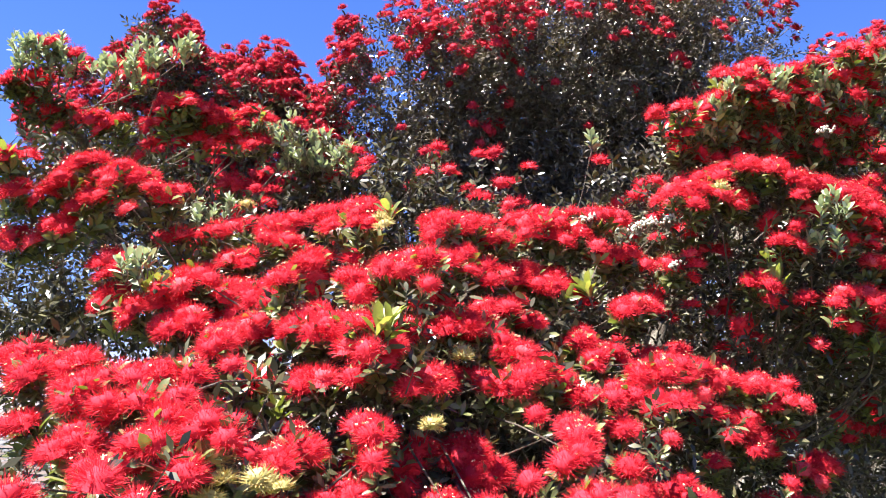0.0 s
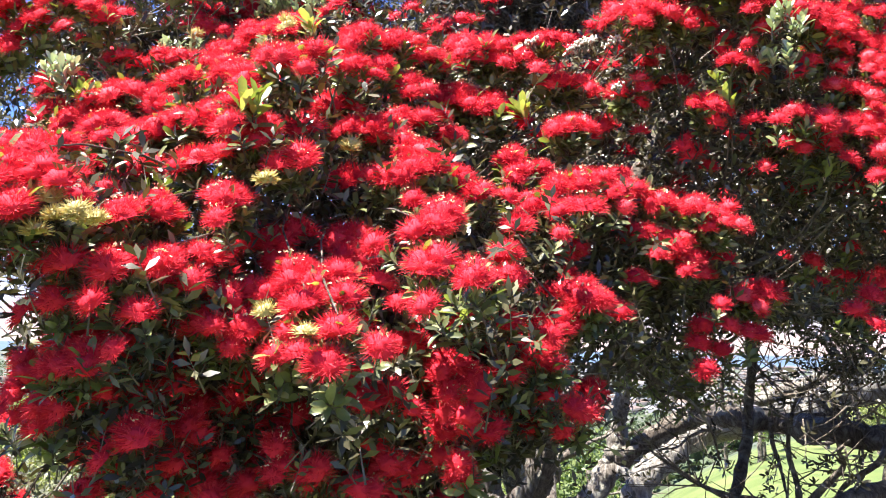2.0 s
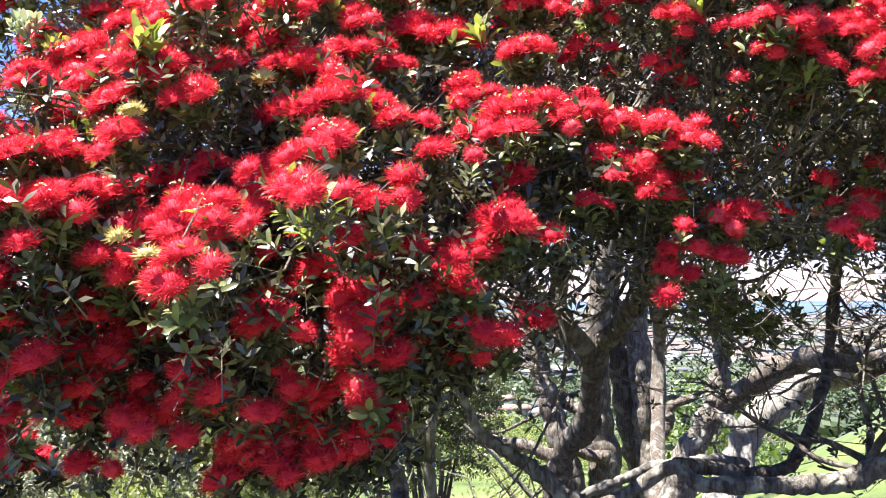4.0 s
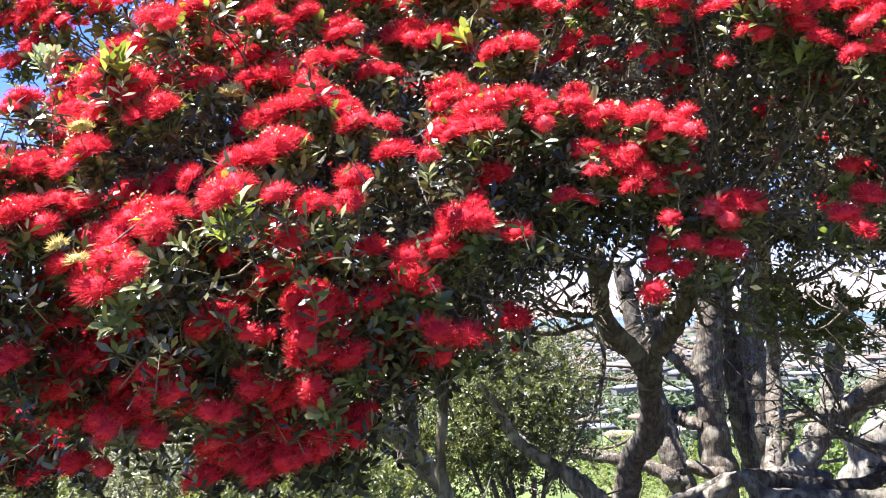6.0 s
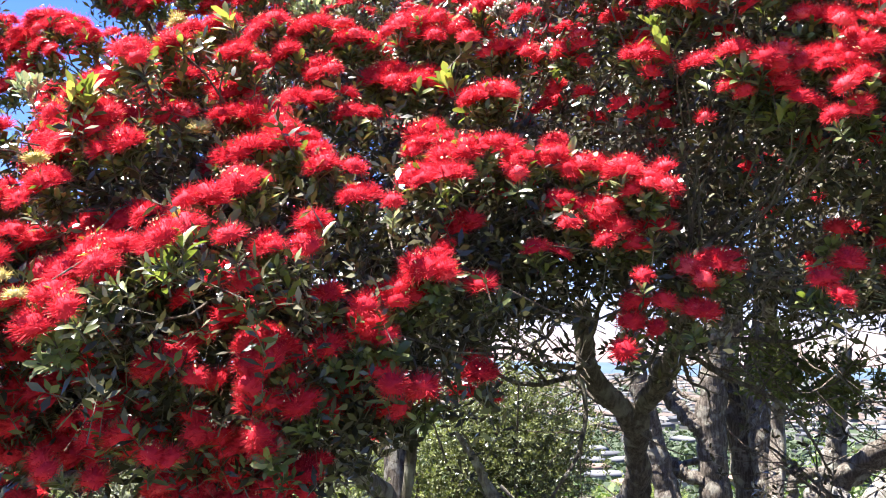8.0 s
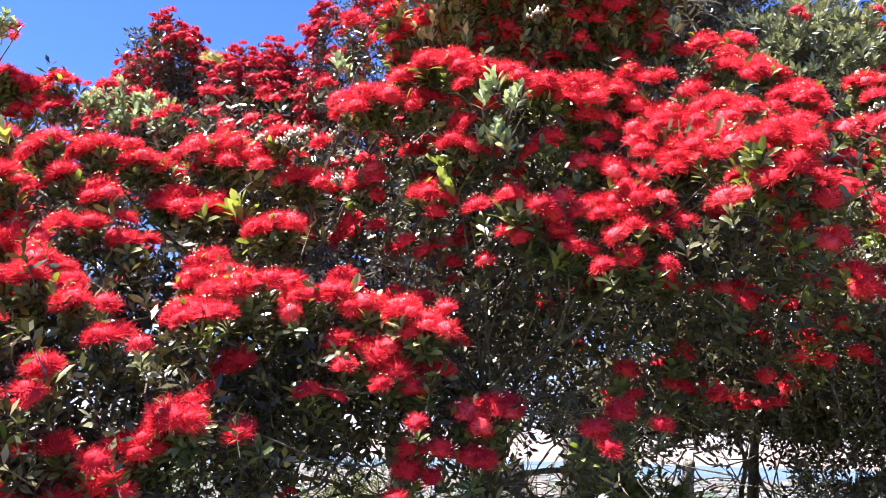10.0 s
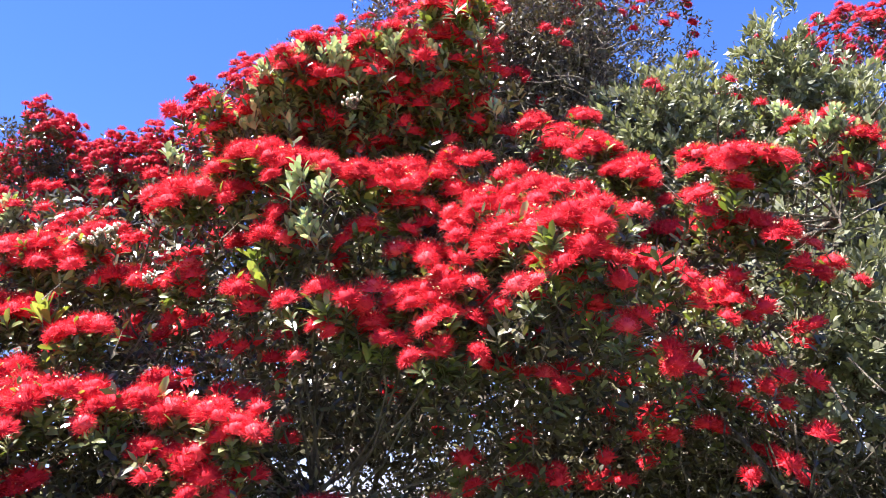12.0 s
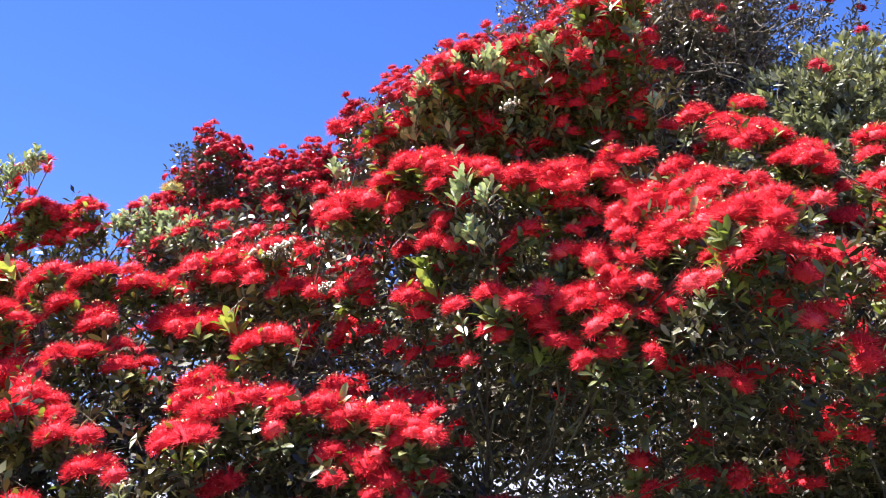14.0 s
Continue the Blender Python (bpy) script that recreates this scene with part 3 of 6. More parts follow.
def pad(c, radii, seed, leaves, blooms, sprigs, flowers, out_l, out_f, thick=0.35, lean=(0, -0.3, 1), limit=0.1, bloom_size=1.0, rough=0.25):
    """A rounded bough of leaves: a shell of whorls with an uneven outline, brushes on the lit side."""
    r = random.Random(seed)
    c, radii, lean = Vector(c), Vector(radii), Vector(lean).normalized()

    def spot(depth):
        d = unit(r)
        k = 1 + rough * noise.noise(d * 2.2 + Vector((seed, 0, 0))) + 0.5 * rough * noise.noise(d * 6 + Vector((0, seed, 0)))
        s = Vector((d.x * radii.x, d.y * radii.y, d.z * radii.z)) * (k * (1 - depth))
        nrm = Vector((d.x / radii.x, d.y / radii.y, d.z / radii.z)).normalized()
        return c + s, nrm

    for _ in range(leaves):
        p, nrm = spot(thick * r.random() ** 1.5)
        out_l.append((r.choice(sprigs), laid_at(p, (nrm + Vector((0, 0, 0.5)) + unit(r) * 0.6).normalized(), r.uniform(0.85, 1.25), r)))
    made, tries = 0, 0
    while made < blooms and tries < blooms * 12:
        tries += 1
        p, nrm = spot(0.0)
        if nrm.dot(lean) < limit or noise.noise(p * 3.0 + Vector((0, 0, seed))) < -0.25 * r.random() - 0.05:
            continue
        for k in range(r.choice((1, 2, 3))):
            made += 1
            q = p - nrm * 0.01 + (unit(r) * 0.07 if k else Vector())
            way = (nrm + Vector((0, 0, 0.8)) + unit(r) * 0.25).normalized()
            out_f.append((r.choice(flowers), laid_at(q, way, r.uniform(0.8, 1.1) * bloom_size, r)))
            out_l.append((r.choice(sprigs), laid_at(q - way * 0.035, way, r.uniform(1.0, 1.3), r)))


def twigs(pairs, seed, r0, r1, sides=4):
    """Verts and tris of many bent twigs."""
    r = random.Random(seed)
    sh = Shape([TWIG])
    for p, q in pairs:
        w = unit(r) * (q - p).length * 0.16 + Vector((0, 0, -0.06 * (q - p).length))
        last, rad = p, r0
        for k in range(1, 5):
            t = k / 4
            c = p.lerp(q, t) + w * (4 * t * (1 - t))
            nr = r0 + (r1 - r0) * t
            stick_into(sh, last, c, rad, nr, 0, sides)
            last, rad = c, nr
    return sh.done("twig_mass")


def settle(tree, laid, mats, piece, rest, key, most=300, label=""):
    """Lay pieces under a tree: those nearest to the path's side of the plan singly, the others joined."""
    order = sorted(range(len(laid)), key=lambda i: key(laid[i][1].translation))
    for i in order[:most]:
        sh, m = laid[i]
        o = new(piece, sh.data())
        o.matrix_basis = m
        child(o, tree)
    if len(order) > most:
        o = new(rest, joined(rest, [laid[i] for i in order[most:]], mats))
        child(o, tree, label)
        o["kind"] = "stuff"


def from_path(p):
    return (p.x - 1.0) ** 2 * 0.3 + p.y ** 2


def near_limb(lines, p):
    return min((q for line in lines for q in line), key=lambda q: (q - p).length_squared)


def from_limb(p):
    q = near_limb(BOUGHS, p + unit() * 0.35)
    return q if (q - p).length < 0.7 else p + (q - p).normalized() * 0.45 + (HEART - p).normalized() * 0.2


# sprays of the boughs: place and breadth in metres
FRONT_1 = [
    (-0.72, 1.60, 2.27, 0.076), (-0.60, 1.43, 2.16, 0.070), (-0.55, 1.54, 2.25, 0.089), (-0.50, 1.16, 2.05, 0.054),
    (-0.49, 1.40, 2.13, 0.067), (-0.46, 1.08, 1.99, 0.060), (-0.46, 1.07, 1.58, 0.034), (-0.43, 1.49, 2.35, 0.051),
    (-0.42, 1.02, 1.68, 0.048), (-0.43, 1.15, 1.44, 0.043), (-0.40, 1.00, 1.81, 0.036), (-0.40, 1.01, 1.88, 0.056),
    (-0.38, 1.02, 1.95, 0.057), (-0.37, 1.13, 1.54, 0.034), (-0.36, 1.02, 1.70, 0.053), (-0.33, 1.06, 1.96, 0.056),
    (-0.33, 1.13, 1.98, 0.065), (-0.33, 1.38, 2.23, 0.080), (-0.32, 1.03, 1.87, 0.062), (-0.31, 1.19, 1.98, 0.043),
    (-0.31, 1.31, 2.11, 0.062), (-0.27, 1.08, 1.88, 0.069),
]
FRONT_2 = [
    (-0.26, 1.03, 1.78, 0.028), (-0.25, 1.13, 1.86, 0.049), (-0.25, 1.79, 2.43, 0.082), (-0.22, 1.32, 2.19, 0.091),
    (-0.24, 1.60, 2.37, 0.068), (-0.21, 1.20, 1.89, 0.049), (-0.21, 1.17, 1.77, 0.050), (-0.20, 1.28, 2.23, 0.059),
    (-0.18, 1.19, 2.01, 0.063), (-0.18, 1.32, 2.16, 0.066), (-0.17, 1.20, 1.83, 0.049), (-0.13, 1.18, 1.77, 0.056),
    (-0.13, 1.69, 2.34, 0.068), (-0.13, 1.50, 2.23, 0.055), (-0.08, 1.20, 1.83, 0.047), (-0.08, 1.30, 2.11, 0.057),
    (-0.08, 1.28, 1.48, 0.033), (-0.05, 1.16, 1.71, 0.037), (-0.04, 1.22, 1.87, 0.066), (-0.03, 1.64, 2.26, 0.073),
    (0.02, 1.13, 1.81, 0.051), (-0.02, 1.30, 1.49, 0.040),
]
FRONT_3 = [
    (0.02, 1.21, 1.86, 0.059), (0.02, 1.66, 2.25, 0.057), (0.04, 1.74, 2.31, 0.042), (0.06, 1.49, 2.11, 0.052),
    (0.08, 1.14, 1.82, 0.037), (0.10, 1.01, 1.70, 0.033), (0.11, 1.03, 1.77, 0.036), (0.08, 1.79, 2.31, 0.043),
    (0.10, 1.60, 2.18, 0.062), (0.11, 1.50, 2.12, 0.052), (0.14, 1.44, 1.74, 0.035), (0.16, 1.55, 2.13, 0.052),
    (0.15, 1.83, 2.28, 0.051), (0.20, 1.27, 1.96, 0.051), (0.20, 1.62, 2.13, 0.046), (0.23, 1.18, 1.88, 0.049),
    (0.23, 1.37, 2.01, 0.061), (0.21, 1.43, 1.55, 0.037), (0.22, 1.44, 1.69, 0.056), (0.23, 2.01, 2.40, 0.054),
    (0.25, 1.58, 2.08, 0.045), (0.28, 1.33, 1.80, 0.039),
]
FRONT_4 = [
    (0.25, 1.43, 1.47, 0.040), (0.27, 1.46, 1.67, 0.035), (0.33, 1.06, 1.85, 0.039), (0.31, 1.35, 1.87, 0.050),
    (0.29, 1.97, 2.25, 0.061), (0.30, 1.48, 1.55, 0.043), (0.32, 1.89, 2.18, 0.051), (0.33, 1.52, 1.67, 0.040),
    (0.34, 1.46, 1.93, 0.035), (0.34, 1.50, 1.78, 0.041), (0.35, 1.60, 2.01, 0.052), (0.37, 1.94, 2.20, 0.043),
    (0.39, 1.57, 1.72, 0.050), (0.39, 1.80, 2.09, 0.064), (0.39, 1.61, 1.79, 0.044), (0.42, 1.85, 2.14, 0.057),
    (0.42, 1.59, 1.70, 0.043), (0.42, 1.59, 1.63, 0.028), (0.45, 2.02, 2.34, 0.080), (0.46, 1.64, 1.80, 0.066),
    (0.48, 1.86, 2.16, 0.065), (0.50, 2.00, 2.19, 0.061),
]
FRONT_5 = [
    (0.50, 1.66, 1.86, 0.081), (0.51, 1.74, 2.07, 0.039), (0.50, 1.64, 1.59, 0.035), (0.56, 1.98, 2.14, 0.059),
    (0.58, 2.15, 2.22, 0.046), (0.58, 1.76, 1.82, 0.038), (0.63, 2.07, 2.17, 0.053), (0.63, 1.94, 1.91, 0.032),
    (0.66, 2.03, 2.04, 0.051), (0.71, 2.08, 2.14, 0.044), (0.72, 2.07, 2.03, 0.069), (0.77, 2.09, 1.99, 0.061),
    (0.80, 2.11, 1.74, 0.035), (0.81, 2.08, 2.12, 0.061), (0.81, 2.12, 1.80, 0.038), (0.82, 2.11, 1.93, 0.043),
    (0.85, 2.08, 2.08, 0.061), (0.89, 2.12, 1.98, 0.026), (0.93, 2.17, 1.88, 0.039), (0.95, 2.16, 1.77, 0.050),
    (1.00, 2.18, 1.89, 0.059), (1.23, 2.20, 1.85, 0.033),
]
FRONT_6 = [
    (1.29, 2.22, 1.88, 0.037),
]
FRONT = FRONT_1 + FRONT_2 + FRONT_3 + FRONT_4 + FRONT_5 + FRONT_6

SHADE_1 = [
    (-0.45, 1.22, 1.61, 0.059), (-0.45, 1.29, 1.52, 0.088), (-0.42, 1.12, 1.75, 0.060), (-0.42, 1.33, 1.45, 0.089),
    (-0.41, 1.35, 1.31, 0.046), (-0.35, 1.33, 1.58, 0.087), (-0.30, 1.37, 1.46, 0.073), (-0.23, 1.38, 1.61, 0.051),
    (-0.22, 1.34, 1.94, 0.052), (-0.13, 1.36, 1.95, 0.058), (-0.10, 1.40, 1.97, 0.044), (-0.11, 1.46, 1.27, 0.044),
    (-0.05, 1.59, 2.12, 0.064), (-0.02, 1.45, 1.96, 0.074), (0.03, 1.43, 1.93, 0.058), (0.01, 1.50, 1.33, 0.072),
    (0.09, 1.29, 1.64, 0.064), (0.07, 1.54, 1.41, 0.072), (0.12, 1.53, 1.34, 0.072), (0.18, 1.55, 1.36, 0.057),
    (0.22, 1.57, 1.40, 0.050), (0.25, 1.64, 1.73, 0.052),
]
SHADE_2 = [
    (0.27, 1.68, 1.60, 0.066), (0.35, 1.73, 1.55, 0.060), (0.46, 1.89, 1.98, 0.058), (0.52, 1.87, 1.62, 0.040),
]
SHADE = SHADE_1 + SHADE_2

BACK_1 = [
    (-0.98, 1.76, 2.45, 0.059), (-0.95, 1.74, 2.36, 0.056), (-0.87, 1.69, 2.44, 0.040), (-0.86, 1.70, 2.33, 0.056),
    (-0.81, 1.83, 2.53, 0.060), (-0.75, 1.99, 2.58, 0.073), (-0.78, 1.69, 2.33, 0.063), (-0.73, 1.69, 2.39, 0.071),
    (-0.71, 1.73, 2.29, 0.056), (-0.69, 2.09, 2.62, 0.084), (-0.69, 1.74, 2.36, 0.081), (-0.65, 1.87, 2.47, 0.067),
    (-0.62, 1.79, 2.37, 0.073), (-0.58, 2.01, 2.60, 0.072), (-0.53, 1.89, 2.52, 0.059), (-0.53, 1.74, 2.33, 0.047),
    (-0.45, 1.72, 2.41, 0.054), (-0.43, 1.61, 2.26, 0.044), (-0.40, 1.85, 2.59, 0.058), (-0.39, 1.68, 2.43, 0.061),
    (-0.36, 1.52, 2.28, 0.049), (-0.31, 1.79, 2.59, 0.064),
]
BACK_2 = [
    (-0.28, 1.42, 2.24, 0.040), (-0.27, 1.45, 2.35, 0.041), (-0.27, 1.66, 2.52, 0.045), (-0.16, 1.38, 2.36, 0.058),
    (-0.12, 1.45, 2.39, 0.053), (-0.10, 1.78, 2.55, 0.064), (-0.07, 1.62, 2.41, 0.051), (-0.03, 1.79, 2.46, 0.047),
    (-0.03, 1.88, 2.56, 0.074), (0.02, 1.85, 2.43, 0.048), (0.03, 1.96, 2.54, 0.068), (0.08, 2.02, 2.54, 0.060),
    (0.10, 2.01, 2.43, 0.059), (0.12, 2.04, 2.46, 0.070), (0.15, 2.08, 2.61, 0.054), (0.18, 2.09, 2.45, 0.079),
    (0.20, 2.10, 2.57, 0.063), (0.22, 2.11, 2.62, 0.063), (0.23, 2.09, 2.42, 0.062), (0.29, 2.13, 2.58, 0.063),
    (0.37, 2.12, 2.63, 0.054), (0.41, 2.17, 2.51, 0.065),
]
BACK = BACK_1 + BACK_2

LEFT_1 = [
    (-1.25, 1.75, 2.52, 0.051), (-1.26, 1.71, 2.74, 0.060), (-1.23, 1.72, 2.64, 0.060), (-1.13, 1.76, 2.56, 0.068),
    (-1.13, 1.74, 2.66, 0.068), (-1.06, 1.76, 2.62, 0.068), (-1.05, 1.75, 2.73, 0.060), (-0.96, 1.75, 2.70, 0.060),
    (-0.91, 1.76, 2.68, 0.060), (-0.85, 1.77, 2.63, 0.060),
]
LEFT = LEFT_1

LEFTB_1 = [
    (-1.64, 2.37, 3.24, 0.092), (-1.60, 2.42, 3.16, 0.069), (-1.57, 2.38, 3.24, 0.069), (-1.52, 2.45, 3.14, 0.081),
    (-1.39, 2.41, 3.09, 0.081), (-1.31, 2.43, 3.08, 0.069), (-1.15, 2.43, 2.99, 0.045), (-1.10, 2.41, 3.08, 0.068),
    (-1.06, 2.38, 3.13, 0.089), (-1.02, 2.44, 3.01, 0.067), (-1.00, 2.41, 3.10, 0.089), (-0.92, 2.43, 3.08, 0.078),
    (-0.90, 2.49, 2.86, 0.066), (-0.88, 2.44, 3.02, 0.066), (-0.83, 2.47, 2.84, 0.055), (-0.81, 2.41, 3.09, 0.055),
    (-0.80, 2.45, 3.00, 0.055),
]
LEFTB = LEFTB_1

LOW_1 = [
    (-0.90, 1.20, 2.16, 0.061), (-0.82, 1.14, 2.13, 0.053), (-0.82, 1.10, 2.04, 0.052), (-0.75, 1.14, 2.14, 0.059),
    (-0.54, 0.62, 1.95, 0.039), (-0.68, 1.14, 2.12, 0.059), (-0.69, 1.05, 2.09, 0.055), (-0.66, 0.98, 2.00, 0.061),
    (-0.61, 1.14, 2.12, 0.059), (-0.57, 1.00, 2.07, 0.064), (-0.54, 0.85, 1.96, 0.059), (-0.54, 1.16, 2.12, 0.053),
    (-0.52, 0.93, 1.97, 0.045), (-0.50, 0.95, 2.02, 0.061), (-0.49, 1.00, 2.06, 0.059), (-0.49, 1.26, 2.18, 0.056),
    (-0.44, 0.96, 2.02, 0.052), (-0.44, 0.93, 1.96, 0.055),
]
LOW = LOW_1

CURTAIN_1 = [
    (-1.09, 1.53, 1.43, 0.112), (-1.09, 1.49, 1.31, 0.111), (-1.05, 1.50, 1.20, 0.087), (-1.02, 1.59, 1.28, 0.112),
    (-1.02, 1.62, 1.38, 0.088), (-0.96, 1.62, 1.20, 0.075), (-0.97, 1.66, 1.28, 0.088), (-0.94, 1.59, 1.08, 0.052),
    (-0.90, 1.74, 1.23, 0.066), (-0.43, 1.08, 1.63, 0.073), (-0.30, 1.09, 1.57, 0.062), (-0.27, 1.28, 1.56, 0.040),
    (-0.27, 1.39, 1.43, 0.057), (-0.26, 1.49, 1.57, 0.076), (-0.20, 1.49, 1.48, 0.057), (-0.16, 1.52, 1.57, 0.057),
    (-0.09, 1.49, 1.36, 0.063), (-0.05, 1.52, 1.33, 0.071), (-0.07, 2.14, 1.42, 0.041), (-0.04, 1.54, 1.41, 0.054),
    (0.00, 1.55, 1.35, 0.054), (0.03, 1.59, 1.44, 0.046),
]
CURTAIN_2 = [
    (0.07, 1.60, 1.33, 0.046), (0.04, 2.67, 1.54, 0.062), (0.09, 1.69, 1.62, 0.046), (0.11, 2.64, 1.60, 0.053),
    (0.16, 1.75, 1.60, 0.070), (0.22, 1.77, 1.61, 0.062), (0.25, 1.79, 1.55, 0.046),
]
CURTAIN = CURTAIN_1 + CURTAIN_2

UPPER_1 = [
    (0.60, 2.20, 2.49, 0.043), (0.63, 2.11, 2.70, 0.059), (0.68, 2.13, 2.70, 0.059), (0.75, 2.17, 2.76, 0.059),
    (0.79, 2.17, 2.70, 0.058), (0.83, 2.15, 2.79, 0.058), (0.82, 2.13, 2.43, 0.043), (0.90, 2.12, 2.54, 0.039),
    (0.91, 2.12, 2.77, 0.048), (0.97, 2.10, 2.72, 0.054), (0.99, 2.12, 2.63, 0.038), (1.04, 2.13, 2.72, 0.046),
    (1.06, 2.09, 2.38, 0.043), (1.12, 2.18, 2.69, 0.054), (1.11, 2.15, 2.34, 0.043), (1.13, 2.20, 2.55, 0.038),
    (1.16, 2.15, 2.30, 0.036), (1.17, 2.26, 2.71, 0.055), (1.16, 2.17, 2.38, 0.029), (1.21, 2.34, 2.75, 0.041),
    (1.21, 2.28, 2.63, 0.047), (1.20, 2.23, 2.49, 0.037),
]
UPPER_2 = [
    (1.26, 2.20, 2.38, 0.050), (1.26, 2.38, 2.73, 0.064), (1.27, 2.26, 2.48, 0.045), (1.30, 2.41, 2.79, 0.042),
    (1.31, 2.38, 2.69, 0.048), (1.32, 2.24, 2.41, 0.044), (1.33, 2.19, 2.31, 0.042), (1.34, 2.34, 2.58, 0.046),
    (1.33, 2.17, 2.23, 0.041), (1.37, 2.38, 2.66, 0.048), (1.41, 2.29, 2.50, 0.052), (1.44, 2.35, 2.62, 0.054),
    (1.44, 2.30, 2.54, 0.067), (1.47, 2.71, 3.00, 0.047), (1.47, 2.43, 2.73, 0.041), (1.50, 2.27, 2.36, 0.028),
    (1.52, 2.88, 3.02, 0.058), (1.51, 2.38, 2.19, 0.029), (1.53, 3.24, 3.24, 0.055), (1.53, 2.67, 2.88, 0.045),
    (1.53, 2.21, 2.52, 0.062), (1.54, 2.36, 2.66, 0.054),
]
UPPER_3 = [
    (1.57, 3.00, 3.04, 0.071), (1.59, 2.31, 2.62, 0.051), (1.62, 2.03, 2.44, 0.044), (1.63, 2.05, 2.35, 0.037),
    (1.63, 2.97, 2.98, 0.069), (1.67, 2.07, 2.46, 0.045), (1.68, 2.17, 2.28, 0.039), (1.70, 2.17, 2.51, 0.047),
    (1.70, 2.05, 2.38, 0.055), (1.69, 2.86, 2.86, 0.066), (1.71, 2.15, 2.38, 0.039), (1.73, 2.37, 2.55, 0.044),
    (1.72, 3.00, 2.93, 0.069), (1.76, 2.91, 2.84, 0.057), (1.77, 2.36, 2.43, 0.051), (1.80, 2.39, 2.21, 0.028),
    (1.81, 2.46, 2.42, 0.046), (1.82, 2.91, 2.66, 0.073), (1.87, 2.52, 2.34, 0.031), (1.88, 2.95, 2.77, 0.047),
    (1.88, 2.96, 2.65, 0.047), (1.93, 2.63, 2.40, 0.048),
]
UPPER_4 = [
    (1.94, 3.05, 2.94, 0.070), (1.94, 2.62, 2.61, 0.033), (1.99, 2.59, 2.73, 0.050), (1.99, 2.63, 2.57, 0.050),
    (2.01, 2.57, 2.65, 0.033), (2.05, 2.59, 2.74, 0.066), (2.06, 2.63, 2.56, 0.041), (2.09, 2.66, 2.54, 0.050),
    (2.11, 2.62, 2.73, 0.067), (2.12, 2.78, 2.47, 0.032), (2.22, 2.83, 2.48, 0.035), (2.31, 2.93, 2.80, 0.038),
    (2.35, 2.87, 2.85, 0.048),
]
UPPER = UPPER_1 + UPPER_2 + UPPER_3 + UPPER_4

UPPERB_1 = [
    (0.66, 2.22, 3.00, 0.039), (0.67, 2.26, 2.94, 0.047), (0.67, 2.30, 2.89, 0.047), (0.73, 2.28, 2.97, 0.046),
    (0.80, 2.28, 3.05, 0.043), (0.80, 2.34, 2.96, 0.043), (0.84, 2.39, 2.91, 0.043), (0.87, 2.27, 3.11, 0.043),
    (0.90, 2.38, 3.00, 0.039), (0.92, 2.31, 3.07, 0.039), (0.94, 2.29, 3.16, 0.039), (0.94, 2.45, 2.90, 0.043),
    (0.96, 2.37, 3.03, 0.039), (0.97, 2.32, 3.13, 0.036), (0.96, 2.43, 2.96, 0.043), (1.00, 2.46, 2.92, 0.036),
    (1.02, 2.39, 3.05, 0.043), (1.05, 2.36, 3.10, 0.039), (1.06, 2.49, 2.90, 0.043), (1.07, 2.36, 3.16, 0.039),
    (1.08, 2.45, 3.02, 0.043), (1.11, 2.39, 3.10, 0.045),
]
UPPERB_2 = [
    (1.11, 2.50, 2.95, 0.043), (1.14, 2.37, 3.20, 0.039), (1.16, 2.44, 3.06, 0.045), (1.17, 2.51, 2.98, 0.050),
    (1.19, 2.41, 3.11, 0.043), (1.19, 2.48, 3.03, 0.071), (1.21, 2.53, 2.93, 0.043), (1.27, 2.38, 3.25, 0.045),
    (1.28, 2.48, 3.06, 0.043), (1.29, 2.42, 3.17, 0.053), (1.30, 2.53, 3.01, 0.039), (1.31, 2.57, 2.93, 0.039),
    (1.33, 2.42, 3.22, 0.053), (1.33, 2.45, 3.15, 0.043), (1.35, 2.55, 3.00, 0.050), (1.37, 2.40, 3.27, 0.043),
    (1.37, 2.49, 3.09, 0.038),
]
UPPERB = UPPERB_1 + UPPERB_2

SHADEB_1 = [
    (0.41, 2.46, 2.53, 0.050), (0.68, 2.38, 2.63, 0.054), (0.77, 2.38, 2.56, 0.061), (0.79, 2.43, 2.36, 0.049),
    (0.94, 2.41, 2.54, 0.047), (1.09, 2.45, 2.37, 0.057), (1.16, 2.49, 2.23, 0.042), (1.22, 2.65, 2.02, 0.050),
    (1.30, 2.55, 2.42, 0.049), (1.34, 2.75, 1.97, 0.051), (1.35, 2.60, 2.26, 0.057), (1.36, 2.71, 2.07, 0.051),
    (1.42, 2.79, 1.98, 0.043), (1.54, 2.58, 2.39, 0.049), (1.56, 2.50, 2.44, 0.044), (1.56, 2.71, 2.22, 0.044),
    (1.64, 2.60, 2.33, 0.045), (1.67, 2.69, 2.28, 0.043), (1.70, 2.94, 2.13, 0.043), (1.72, 2.67, 2.41, 0.041),
    (1.72, 3.03, 2.07, 0.046), (1.75, 2.87, 2.28, 0.049),
]
SHADEB_2 = [
    (1.79, 3.06, 2.19, 0.049), (1.86, 3.13, 2.32, 0.068), (1.85, 3.24, 2.12, 0.051), (1.88, 3.27, 2.27, 0.052),
    (1.96, 3.47, 2.19, 0.060), (2.00, 3.49, 2.04, 0.064), (2.03, 3.58, 2.14, 0.058), (2.05, 3.52, 2.00, 0.065),
]
SHADEB = SHADEB_1 + SHADEB_2

